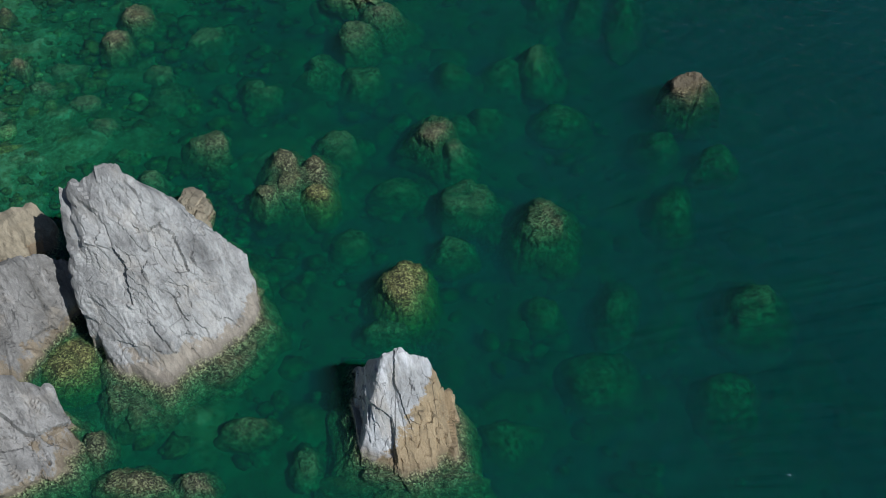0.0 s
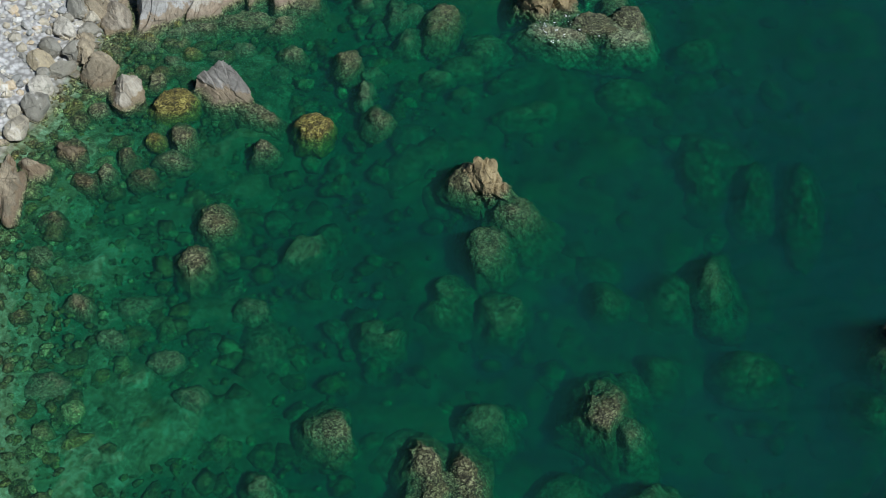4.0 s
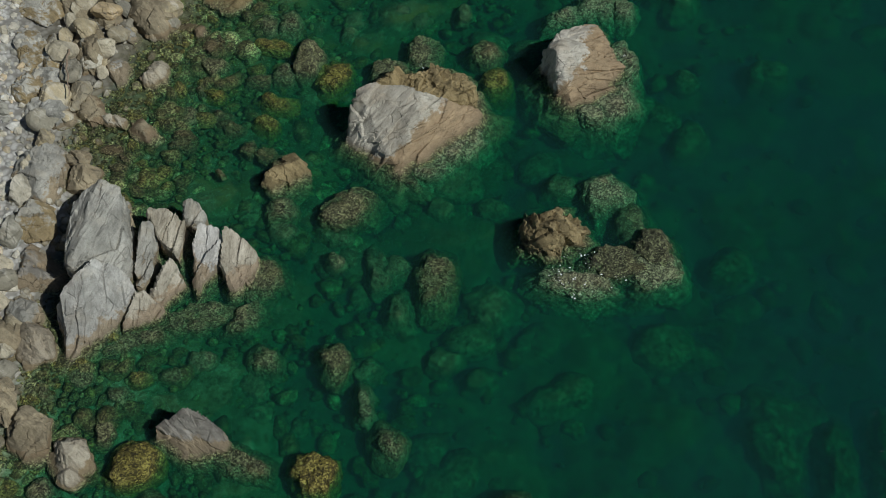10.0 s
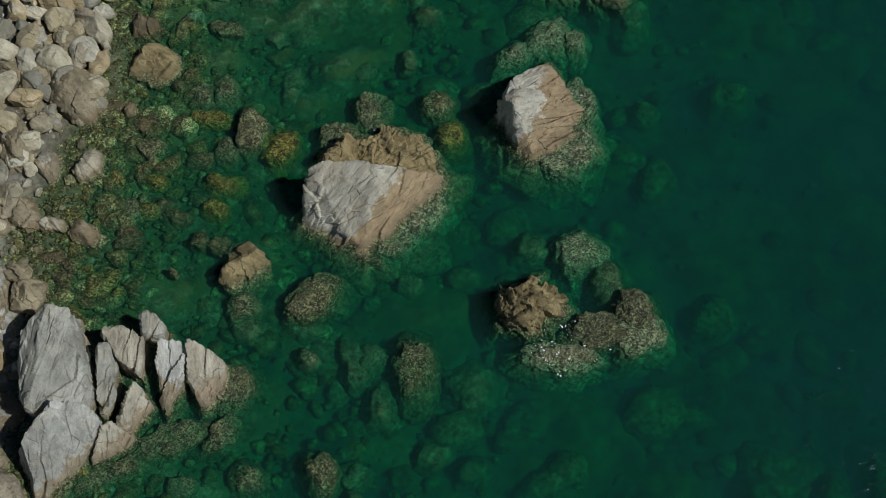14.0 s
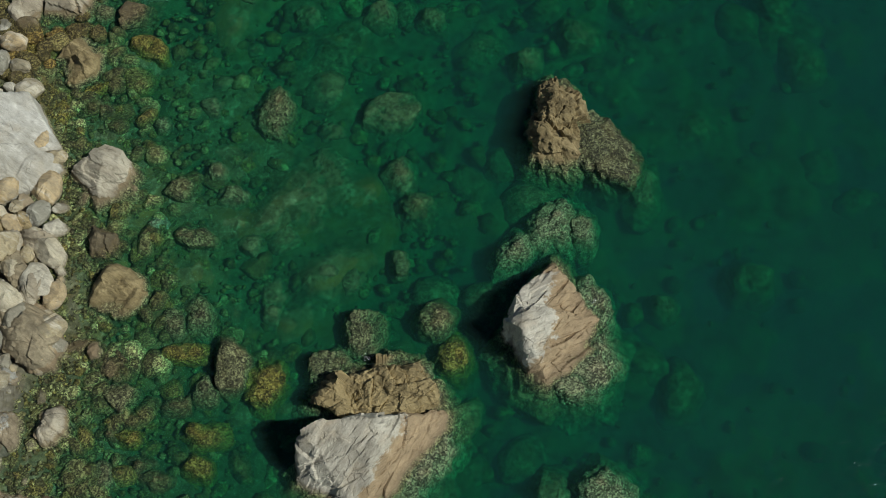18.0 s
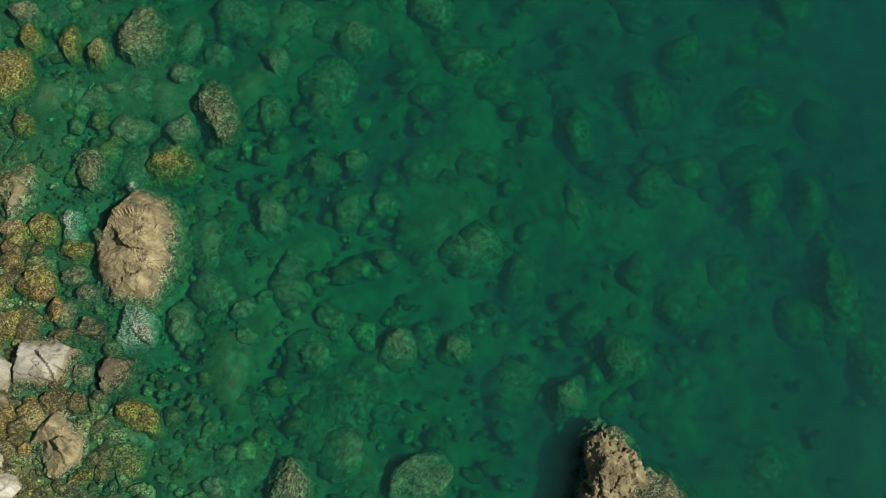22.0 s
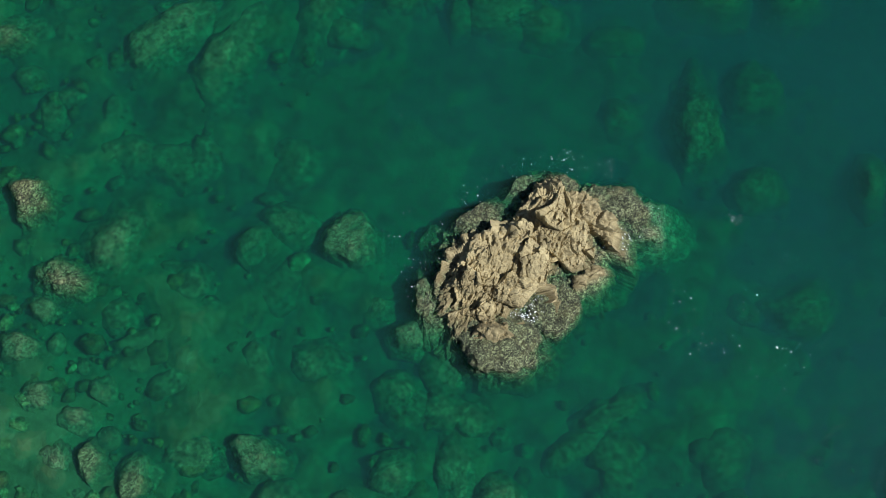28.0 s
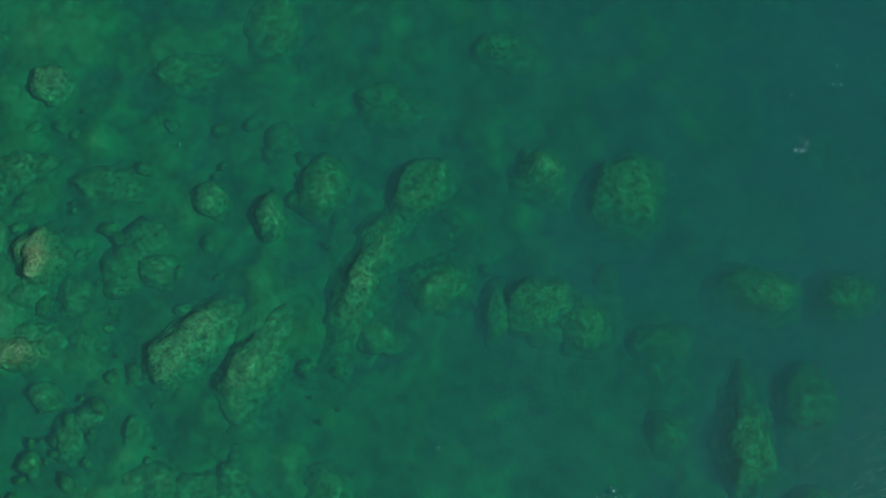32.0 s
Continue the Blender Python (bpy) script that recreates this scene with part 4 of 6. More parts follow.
far_rock = crag("sea_rock", (7.61, 73.29, -0.82), [(-180, -90, 1.18), (-129, 78, 1.15), (-118, 6, 1.69), (-71, 6, 1.85), (-71, 68, 1.44), (-35, 83, 1.38), (-4, 12, 1.71), (38, -33, 0.95), (91, 12, 1.45), (91, 84, 1.44), (138, 24, 1.49), (141, 4, 1.29), (165, 4, 1.32), (178, 64, 1.34), (180, 5, 1.45)], "ochre", 7, 0.16, "jagged ochre sea rock with a foam pool", grain=(125, 20), look_of="jag")
crag("crest", (10.37, 74.11, -0.78), [(-178, 35, 1.75), (-178, 57, 1.65), (-172, 5, 1.59), (-150, -13, 1.52), (-147, 81, 1.35), (-109, 5, 1.76), (-93, 6, 1.74), (-80, 69, 1.38), (-49, 75, 1.2), (-45, 6, 1.8), (0, -90, 1.22), (4, 6, 1.43), (13, 74, 1.4), (36, 34, 1.63), (58, 9, 1.35), (79, 37, 1.52), (105, 27, 1.4), (111, 10, 1.21)], "ochre", 7, 0.16, "jagged ochre crest of the offshore rock", far_rock, grain=(125, 20), look_of="jag")
crag("slab", (-11.28, 55.47, -0.05), [(-180, -90, 0.95), (-84, 6, 1.01), (-74, 6, 0.89), (-59, 76, 0.7), (-58, 56, 0.58), (-53, 6, 0.89), (9, 8, 0.85), (78, 5, 1.48), (166, 5, 1.08)], "bleached", 6, 0.014, "large pale slab lying at the water's edge")
crag("boulder", (-9.23, 53.76, -0.30), [(-158, 6, 0.85), (-158, 34, 0.85), (-150, 53, 0.79), (-85, 6, 0.89), (-85, 53, 0.76), (-36, 6, 0.87), (-36, 42, 0.83), (-11, 42, 0.86), (0, -90, 0.7), (14, 5, 0.8), (52, -16, 0.54), (52, 75, 0.87), (71, -30, 0.38), (112, 5, 0.78), (128, 71, 0.85)], "cream", 6, 0.035, "pale angular boulder with rust-stained sides")
crag("slab", (-12.10, 54.48, 0.25), [(-95, 5, 0.72), (-85, 71, 0.63), (-82, 6, 0.7), (-71, 52, 0.5), (-71, 65, 0.47), (-63, 8, 0.94), (0, -90, 0.85), (8, 12, 1.6), (18, 9, 1.57), (57, 6, 1.02), (72, 40, 1.04), (80, 3, 0.77), (169, 9, 1.82)], "bleached", 6, 0.018, "large bleached slab at the top of the cobble beach")
crag("boulder", (-5.64, 62.63, -0.48), [(-172, 6, 1.15), (-172, 52, 1.05), (-145, 62, 1.08), (-120, 8, 1.46), (-120, 47, 1.31), (-120, 83, 0.91), (-51, 6, 1.16), (-51, 53, 1.05), (-31, 5, 1.0), (-31, 48, 0.99), (-15, 59, 0.96), (0, -90, 0.72), (0, 51, 1.07), (3, 6, 1.15), (44, 8, 1.57), (44, 55, 1.3), (75, 66, 1.22), (123, 23, 1.34), (124, 7, 1.28), (155, 79, 0.88), (159, 69, 0.91), (164, 6, 1.06), (171, 57, 0.98)], "rust", 6, 0.036, "rust-brown boulder ringed by algae at the surface", grain=(60, 20), look_of="jag")
crag("boulder", (-3.41, 30.85, -0.50), [(-154, 57, 0.85), (-143, 2, 0.38), (-143, 31, 0.56), (-120, 2, 0.32), (-120, 19, 0.46), (-55, 3, 0.59), (-55, 38, 0.76), (-52, 79, 1.02), (-33, 45, 0.82), (21, 2, 0.49), (69, -14, 0.18), (89, -5, 0.26), (114, 4, 0.42), (180, -90, 0.9)], "rust", 6, 0.1, "small rust-brown rock standing out of the sea", grain=(20, 10), look_of="jag")
crag("boulder", (-11.46, 34.46, -0.15), [(-180, -90, 0.85), (-151, 56, 0.71), (-125, 3, 0.5), (-124, 40, 0.47), (-107, 47, 0.46), (-90, 3, 0.51), (-90, 47, 0.45), (-75, 50, 0.55), (-33, 6, 0.89), (53, -15, 0.26), (73, -21, 0.06), (93, -11, 0.24), (179, 6, 0.9)], "greytan", 6, 0.05, "pointed grey boulder among green shallows")
stone(-7.05, 19.22, 0.93, 0.49, 105, 0.70, "tan")
stone(-0.97, 17.22, 0.94, 0.66, 94, 0.05, "algae")
stone(-7.21, 22.80, 0.66, 0.50, 113, -0.07, "weed")
stone(-4.42, 21.29, 1.13, 1.02, 131, -0.01, "barnacle")
stone(-4.71, 21.98, 0.60, 0.47, 106, 0.06, "barnacle")
stone(-3.78, 21.51, 0.73, 0.43, 99, 0.05, "barnacle")
stone(-3.65, 20.63, 0.40, 0.37, 154, 0.04, "algae")
stone(-5.13, 20.64, 0.38, 0.32, 114, 0.03, "barnacle")
stone(-3.30, 23.29, 0.62, 0.57, 160, -0.35, "under")
stone(-0.42, 23.56, 0.86, 0.61, 99, 0.02, "barnacle")
stone(0.29, 22.87, 0.57, 0.44, 118, -0.20, "under")
stone(0.66, 20.95, 0.82, 0.70, 88, -0.30, "under")
stone(3.00, 20.00, 1.01, 0.71, 84, -0.10, "barnacle")
stone(3.12, 27.72, 0.87, 0.53, 86, -0.30, "under")
stone(7.79, 25.60, 0.83, 0.69, 58, 0.22, "brown")
stone(8.45, 17.27, 1.02, 0.73, 67, -0.45, "under")
stone(-11.28, 27.97, 0.62, 0.49, 131, 0.02, "barnacle")
stone(-10.92, 29.37, 0.85, 0.67, 124, 0.02, "barnacle")
stone(-10.78, 23.71, 0.47, 0.38, 151, -0.30, "under")
stone(-8.75, 21.38, 0.47, 0.39, 133, -0.25, "under")
stone(-6.33, 25.93, 0.45, 0.36, 112, -0.40, "under")
stone(-2.88, 26.83, 0.77, 0.73, 138, -0.45, "under")
stone(0.12, 27.28, 0.61, 0.57, 88, -0.62, "under")
stone(3.81, 25.18, 0.64, 0.56, 16, -0.63, "under")
stone(6.88, 21.29, 0.84, 0.58, 75, -0.70, "under")
stone(8.43, 23.29, 0.55, 0.45, 26, -0.67, "under")
stone(6.78, 24.07, 0.68, 0.52, 71, -0.68, "under")
stone(-9.20, 14.51, 0.96, 0.81, 99, 0.03, "algae")
stone(-7.88, 13.65, 0.77, 0.38, 107, -0.10, "weed")
stone(-7.90, 11.97, 0.42, 0.32, 125, -0.01, "weed")
stone(-7.11, 13.22, 0.72, 0.58, 154, -0.17, "weed")
stone(-6.84, 11.01, 0.91, 0.46, 177, 0.05, "barnacle")
stone(-5.43, 11.05, 0.45, 0.36, 162, 0.02, "weed")
stone(-4.50, 12.76, 0.53, 0.29, 12, -0.25, "weed")
stone(-3.04, 11.92, 0.34, 0.24, 102, -0.30, "under")
stone(-0.55, 11.43, 1.27, 0.44, 178, -0.06, "weed", crowned_rock, "weed_shelf")
stone(-5.36, 14.88, 1.23, 0.72, 52, -0.04, "weed", tall_rock, "weed_shelf")
stone(0.28, 19.04, 0.43, 0.40, 89, -0.45, "under")
stone(-1.37, 16.04, 0.59, 0.45, 179, -0.45, "under")
stone(4.77, 17.28, 0.79, 0.46, 82, -0.70, "under")
stone(2.76, 17.03, 0.51, 0.42, 79, -0.70, "under")
stone(-9.07, 25.52, 0.81, 0.68, 137, -0.60, "under")
stone(-4.40, 26.83, 0.65, 0.54, 171, -0.60, "under")
stone(-12.86, 26.66, 0.79, 0.58, 162, -0.40, "under")
stone(1.26, 24.99, 0.56, 0.54, 64, -0.65, "under")
stone(-2.63, 19.33, 0.53, 0.48, 110, -0.60, "under")
stone(4.14, 15.03, 0.92, 0.83, 47, -0.75, "under")
stone(1.78, 13.07, 0.83, 0.64, 5, -0.72, "under")
stone(7.38, 14.42, 0.77, 0.64, 36, -0.77, "under")
stone(-3.87, 31.07, 0.46, 0.41, 90, 0.30, "barnacle")
stone(-2.31, 29.86, 0.93, 0.69, 132, -0.07, "weed")
stone(-3.14, 28.72, 0.74, 0.65, 86, -0.15, "weed")
stone(-8.37, 28.69, 0.75, 0.52, 34, -0.35, "under")
stone(-4.25, 27.38, 0.72, 0.60, 0, -0.45, "under")
stone(1.82, 27.43, 0.91, 0.71, 73, -0.63, "under")
stone(3.57, 25.16, 0.59, 0.50, 47, -0.65, "under")
stone(-12.43, 32.65, 0.56, 0.34, 106, 0.08, "barnacle")
stone(-9.92, 32.24, 0.45, 0.37, 113, 0.00, "weed")
stone(-8.52, 33.08, 0.63, 0.49, 103, 0.10, "gold")
stone(-6.53, 33.64, 0.46, 0.36, 97, -0.07, "weed")
stone(-7.71, 36.14, 0.57, 0.46, 102, -0.03, "barnacle")
stone(-10.39, 33.78, 0.81, 0.41, 147, -0.03, "weed")
stone(-13.01, 34.06, 0.56, 0.48, 14, 0.30, "gold")
stone(-14.41, 34.35, 0.63, 0.42, 111, 0.55, "cream")
stone(-13.66, 34.97, 0.28, 0.18, 108, 0.10, "barnacle")
stone(-13.95, 31.85, 0.46, 0.36, 122, -0.05, "brown")
stone(-15.03, 30.94, 0.40, 0.32, 148, 0.00, "brown")
stone(-15.65, 31.86, 0.51, 0.36, 118, 0.20, "brown")
stone(-16.58, 31.19, 0.50, 0.39, 149, 0.30, "tan")
stone(-17.04, 30.39, 1.07, 0.35, 107, 0.50, "tan")
stone(-14.24, 26.55, 0.38, 0.29, 126, 0.00, "weed")
stone(-5.91, 25.75, 0.46, 0.37, 177, -0.40, "under")
stone(3.45, 32.35, 1.45, 0.59, 81, -0.74, "under")
stone(4.91, 31.68, 1.19, 0.51, 79, -0.77, "under")
stone(6.29, 31.14, 1.40, 0.44, 78, -0.80, "under")
stone(-15.67, 29.38, 0.38, 0.29, 158, -0.05, "brown")
stone(-13.36, 31.04, 0.37, 0.31, 145, -0.07, "brown")
stone(-15.69, 28.13, 0.44, 0.32, 162, -0.10, "weed")
stone(-13.20, 25.48, 0.41, 0.32, 160, -0.20, "under")
stone(-14.50, 24.00, 0.61, 0.41, 169, -0.20, "under")
stone(-11.56, 24.80, 0.43, 0.32, 168, -0.25, "under")
stone(-9.55, 26.57, 0.41, 0.34, 164, -0.30, "under")
stone(-1.46, 21.49, 0.70, 0.46, 4, -0.60, "under")
stone(0.47, 24.55, 0.46, 0.39, 16, -0.63, "under")
stone(-15.48, 35.22, 0.63, 0.49, 122, 0.60, "tan")
stone(-16.03, 36.01, 0.59, 0.26, 100, 0.70, "tan")
stone(-15.44, 37.66, 0.59, 0.37, 105, 0.60, "cream")
stone(-16.25, 37.99, 0.57, 0.41, 113, 0.60, "tan")
stone(-15.71, 38.72, 0.41, 0.33, 140, 0.60, "grey")
stone(-13.57, 35.08, 0.22, 0.17, 113, 0.05, "barnacle")
stone(-15.20, 33.74, 0.33, 0.26, 130, 0.00, "weed")
stone(-13.26, 32.53, 0.28, 0.23, 134, -0.03, "gold")
stone(-14.95, 30.76, 0.33, 0.26, 137, 0.03, "brown")
stone(-14.46, 31.15, 0.34, 0.26, 115, 0.00, "weed")
stone(-12.60, 31.79, 0.46, 0.30, 166, -0.05, "weed")
stone(-9.53, 36.53, 0.48, 0.39, 101, -0.10, "weed")
stone(-7.06, 34.80, 0.39, 0.18, 87, -0.15, "under")
stone(-7.34, 39.32, 0.30, 0.23, 92, -0.15, "under")
stone(-6.21, 38.99, 0.63, 0.33, 86, -0.25, "under")
stone(-5.75, 37.59, 0.50, 0.40, 88, -0.25, "under")
stone(-4.61, 38.30, 0.78, 0.52, 80, -0.01, "barnacle")
stone(-6.73, 40.97, 0.87, 0.60, 19, 0.08, "barnacle")
stone(-8.45, 42.45, 0.67, 0.65, 54, 0.45, "rust")
stone(-8.68, 41.30, 0.48, 0.40, 162, -0.03, "weed")
stone(-10.37, 42.75, 0.19, 0.10, 130, 0.03, "cream")
stone(-12.51, 44.58, 0.58, 0.55, 55, 0.30, "tan")
stone(-13.61, 45.22, 0.48, 0.21, 149, 0.30, "cream")
stone(-14.15, 45.70, 0.53, 0.39, 106, 0.50, "tan")
stone(-12.48, 42.96, 0.49, 0.37, 106, -0.01, "algae")
stone(-13.28, 43.46, 0.50, 0.40, 114, 0.00, "brown")
stone(-9.90, 37.89, 0.75, 0.44, 28, -0.03, "weed")
stone(-15.58, 36.59, 0.31, 0.21, 107, 0.00, "barnacle")
stone(-11.94, 36.46, 0.32, 0.22, 165, -0.15, "weed")
stone(-14.26, 36.96, 0.39, 0.29, 157, -0.07, "weed")
stone(-11.18, 36.79, 0.35, 0.30, 154, -0.20, "under")
stone(-3.91, 35.30, 0.47, 0.41, 176, -0.63, "under")
stone(-1.46, 34.67, 0.63, 0.47, 178, -0.68, "under")
stone(-3.14, 37.44, 0.72, 0.68, 4, -0.45, "under")
stone(4.10, 37.89, 0.55, 0.47, 37, -0.75, "under")
stone(-15.44, 43.37, 0.93, 0.64, 106, 0.90, "grey")
stone(-15.60, 41.67, 0.61, 0.44, 106, 0.90, "white")
stone(-15.54, 40.06, 0.90, 0.66, 107, 0.50, "greytan")
stone(-15.99, 38.19, 0.33, 0.21, 101, 0.50, "tan")
stone(-14.49, 43.70, 0.33, 0.23, 158, 0.60, "tan")
stone(-14.22, 43.01, 0.50, 0.40, 37, 0.60, "tan")
stone(-15.25, 45.63, 0.70, 0.56, 145, 0.80, "grey")
stone(-15.29, 46.84, 0.50, 0.40, 173, 0.70, "grey")
stone(-14.18, 47.96, 0.99, 0.61, 96, 0.90, "tan")
stone(-15.18, 47.84, 0.64, 0.34, 95, 0.80, "white")
stone(-12.15, 49.47, 1.02, 0.75, 87, 0.80, "tan")
stone(-13.31, 47.09, 0.41, 0.30, 101, 0.40, "grey")
stone(-12.25, 46.90, 0.49, 0.38, 79, 0.40, "cream")
stone(-13.18, 48.66, 0.40, 0.23, 136, 0.50, "grey")
stone(-13.59, 49.34, 0.41, 0.34, 142, 0.60, "tan")
stone(-14.63, 49.88, 0.62, 0.45, 103, 0.70, "tan")
stone(-13.92, 50.67, 0.40, 0.34, 123, 0.70, "tan")
stone(-15.67, 49.82, 0.64, 0.50, 114, 0.80, "white")
stone(-13.13, 50.45, 0.51, 0.35, 98, 0.60, "tan")
stone(-16.05, 51.01, 0.53, 0.42, 117, 0.80, "white")
stone(-15.95, 48.17, 0.70, 0.43, 99, 0.90, "white")
stone(-16.00, 46.60, 0.54, 0.39, 105, 0.90, "white")
stone(-13.25, 43.84, 0.45, 0.29, 96, 0.02, "brown")
stone(-11.28, 48.86, 0.57, 0.29, 180, 0.10, "brown")
stone(-11.95, 48.21, 0.54, 0.41, 157, -0.03, "brown")
stone(-10.36, 47.94, 0.61, 0.42, 92, 0.06, "brown")
stone(-10.38, 47.05, 0.51, 0.44, 144, 0.05, "barnacle")
stone(-10.75, 48.52, 0.25, 0.21, 108, 0.20, "tan")
stone(-9.81, 50.14, 0.76, 0.67, 138, 0.50, "ochre")
stone(-7.42, 46.98, 0.60, 0.40, 87, 0.25, "barnacle")
stone(-6.65, 46.16, 0.77, 0.50, 76, -0.01, "gold")
stone(-8.48, 45.37, 0.63, 0.32, 161, -0.02, "gold")
stone(-7.87, 48.78, 0.63, 0.36, 86, -0.01, "weed")
stone(-8.52, 48.67, 0.48, 0.22, 86, -0.03, "weed")
stone(-1.69, 46.36, 0.47, 0.46, 43, 0.02, "barnacle")
stone(-1.60, 45.31, 0.50, 0.49, 45, -0.03, "gold")
stone(-3.75, 46.69, 0.79, 0.61, 53, -0.01, "weed")
stone(-4.52, 46.15, 0.46, 0.44, 96, -0.05, "weed")
stone(-8.90, 44.60, 0.38, 0.33, 150, -0.05, "gold")
stone(-9.49, 43.66, 0.31, 0.28, 139, -0.07, "brown")
stone(-10.09, 44.64, 0.45, 0.37, 154, -0.10, "brown")
stone(-11.39, 45.27, 0.45, 0.37, 151, -0.05, "weed")
stone(-10.67, 46.03, 0.45, 0.35, 159, -0.05, "brown")
stone(-9.08, 46.42, 0.39, 0.35, 144, -0.06, "brown")
stone(-11.45, 44.21, 0.42, 0.36, 142, -0.05, "brown")
stone(-8.20, 46.49, 0.41, 0.35, 96, -0.06, "weed")
stone(-9.57, 39.01, 0.81, 0.75, 97, -0.02, "weed", outcrop, "weed_shelf")
stone(-11.16, 38.10, 1.03, 0.41, 2, -0.04, "weed", outcrop, "weed_shelf")
stone(-12.81, 37.57, 0.86, 0.27, 12, -0.05, "weed", outcrop, "weed_shelf")
stone(-14.27, 36.71, 0.38, 0.27, 158, -0.05, "weed")
stone(-13.30, 36.08, 0.35, 0.27, 155, -0.10, "weed")
stone(-15.24, 36.40, 0.35, 0.27, 110, 0.00, "weed")
stone(-6.24, 38.54, 0.35, 0.34, 105, -0.30, "under")
stone(-3.49, 37.22, 0.62, 0.61, 28, -0.45, "under")
stone(-4.83, 35.94, 0.39, 0.32, 170, -0.45, "under")
stone(-6.93, 35.98, 0.39, 0.32, 165, -0.40, "under")
stone(1.36, 35.59, 0.78, 0.66, 7, -0.72, "under")
stone(7.29, 44.94, 0.66, 0.55, 41, -0.74, "under")
stone(2.46, 48.00, 1.04, 0.84, 8, -0.04, "apron")
stone(1.22, 47.61, 0.71, 0.45, 24, -0.06, "apron")
stone(3.18, 47.69, 0.54, 0.45, 62, -0.07, "apron")
stone(-1.16, 51.19, 0.55, 0.46, 75, -0.20, "under")
stone(-1.09, 50.01, 0.68, 0.55, 40, -0.17, "weed")
stone(-2.12, 48.41, 0.41, 0.24, 74, -0.25, "under")
stone(-7.37, 52.84, 0.57, 0.47, 149, 0.02, "barnacle")
stone(-7.34, 51.08, 0.54, 0.41, 154, -0.01, "barnacle")
stone(-8.59, 48.82, 0.43, 0.25, 82, -0.04, "weed")
stone(-11.24, 53.65, 0.48, 0.31, 88, -0.01, "barnacle")
stone(-9.89, 51.80, 0.53, 0.45, 100, 0.40, "brown")
stone(-11.27, 50.71, 0.31, 0.26, 103, 0.00, "weed")
stone(-12.35, 52.44, 0.47, 0.33, 138, 0.60, "cream")
stone(-11.51, 52.17, 0.47, 0.40, 124, 0.60, "cream")
stone(-12.59, 53.19, 0.39, 0.30, 144, 0.60, "white")
stone(-12.21, 51.54, 0.45, 0.29, 89, 0.60, "tan")
stone(-11.96, 50.81, 0.46, 0.27, 73, 0.60, "cream")
stone(-12.98, 50.72, 0.59, 0.49, 116, 0.60, "tan")
stone(-13.45, 50.18, 0.40, 0.31, 101, 0.60, "tan")
stone(-13.09, 51.78, 0.42, 0.34, 136, 0.70, "white")
stone(0.75, 40.35, 0.85, 0.75, 49, -0.06, "apron")
stone(1.25, 39.35, 0.85, 0.75, 52, -0.15, "weed")
stone(-0.34, 41.05, 0.56, 0.50, 172, -0.30, "under")
stone(1.50, 38.15, 0.75, 0.62, 75, 0.16, "reef", spray_rock, "weed_shelf")
stone(0.35, 37.85, 1.05, 0.62, 175, 0.08, "reef", spray_rock, "weed_shelf")
stone(-0.75, 37.5, 0.95, 0.5, 163, 0.0, "apron", spray_rock, "weed_shelf")
stone(1.35, 37.55, 0.95, 0.6, 10, 0.0, "apron", spray_rock, "weed_shelf")
stone(1.85, 43.95, 1.35, 1.05, 49, 0.0, "apron", round_rock, "weed_shelf")
stone(1.05, 43.35, 0.85, 0.6, 150, -0.02, "apron", round_rock, "weed_shelf")
stone(2.35, 45.25, 1.0, 0.65, 85, -0.05, "apron", round_rock, "weed_shelf")
stone(7.49, 44.74, 0.55, 0.48, 19, -0.74, "under")
stone(-3.30, 43.15, 1.35, 0.95, 52, -0.02, "apron", slab_rock, "weed_shelf")
stone(-2.75, 44.35, 0.95, 0.6, 75, -0.05, "apron", slab_rock, "weed_shelf")
stone(-4.20, 42.20, 0.9, 0.5, 35, -0.06, "apron", slab_rock, "weed_shelf")
stone(-5.60, 42.45, 1.11, 0.32, 136, -0.07, "weed", slab_rock, "weed_shelf")
stone(-4.98, 45.93, 0.57, 0.50, 35, -0.05, "weed", slab_rock, "weed_shelf")
stone(-4.13, 40.93, 0.46, 0.39, 160, -0.45, "under")
stone(-5.67, 38.90, 0.45, 0.44, 105, -0.30, "under")
stone(-7.26, 40.37, 0.45, 0.37, 155, -0.30, "under")
stone(-8.72, 40.65, 0.39, 0.30, 155, -0.25, "under")
stone(-2.54, 40.82, 0.47, 0.40, 164, -0.60, "under")
stone(3.87, 37.65, 0.62, 0.47, 172, -0.77, "under")
stone(4.06, 42.44, 0.74, 0.49, 62, -0.68, "under")
stone(-5.66, 48.72, 0.60, 0.44, 80, -0.30, "under")
stone(-4.59, 48.83, 0.44, 0.34, 79, -0.35, "under")
stone(-4.72, 51.10, 0.53, 0.47, 151, -0.40, "under")
stone(-5.72, 52.95, 0.48, 0.43, 135, -0.30, "under")
stone(-2.97, 52.20, 0.54, 0.45, 158, -0.45, "under")
stone(-11.42, 44.45, 0.38, 0.29, 149, -0.01, "brown")
stone(-10.36, 45.20, 0.41, 0.27, 157, -0.05, "brown")
stone(-10.38, 45.94, 0.38, 0.24, 157, -0.05, "gold")
stone(-9.01, 43.36, 0.37, 0.23, 159, -0.07, "brown")
stone(-13.58, 44.16, 0.46, 0.26, 158, 0.10, "brown")
stone(-10.42, 60.56, 0.62, 0.43, 89, 0.50, "cream")
stone(-9.10, 60.43, 0.84, 0.70, 165, 0.50, "cream")
stone(-9.55, 61.81, 0.52, 0.44, 127, 0.10, "gold")
stone(-8.61, 62.87, 0.51, 0.43, 111, 0.12, "gold")
stone(-8.19, 61.59, 0.52, 0.41, 92, 0.02, "barnacle")
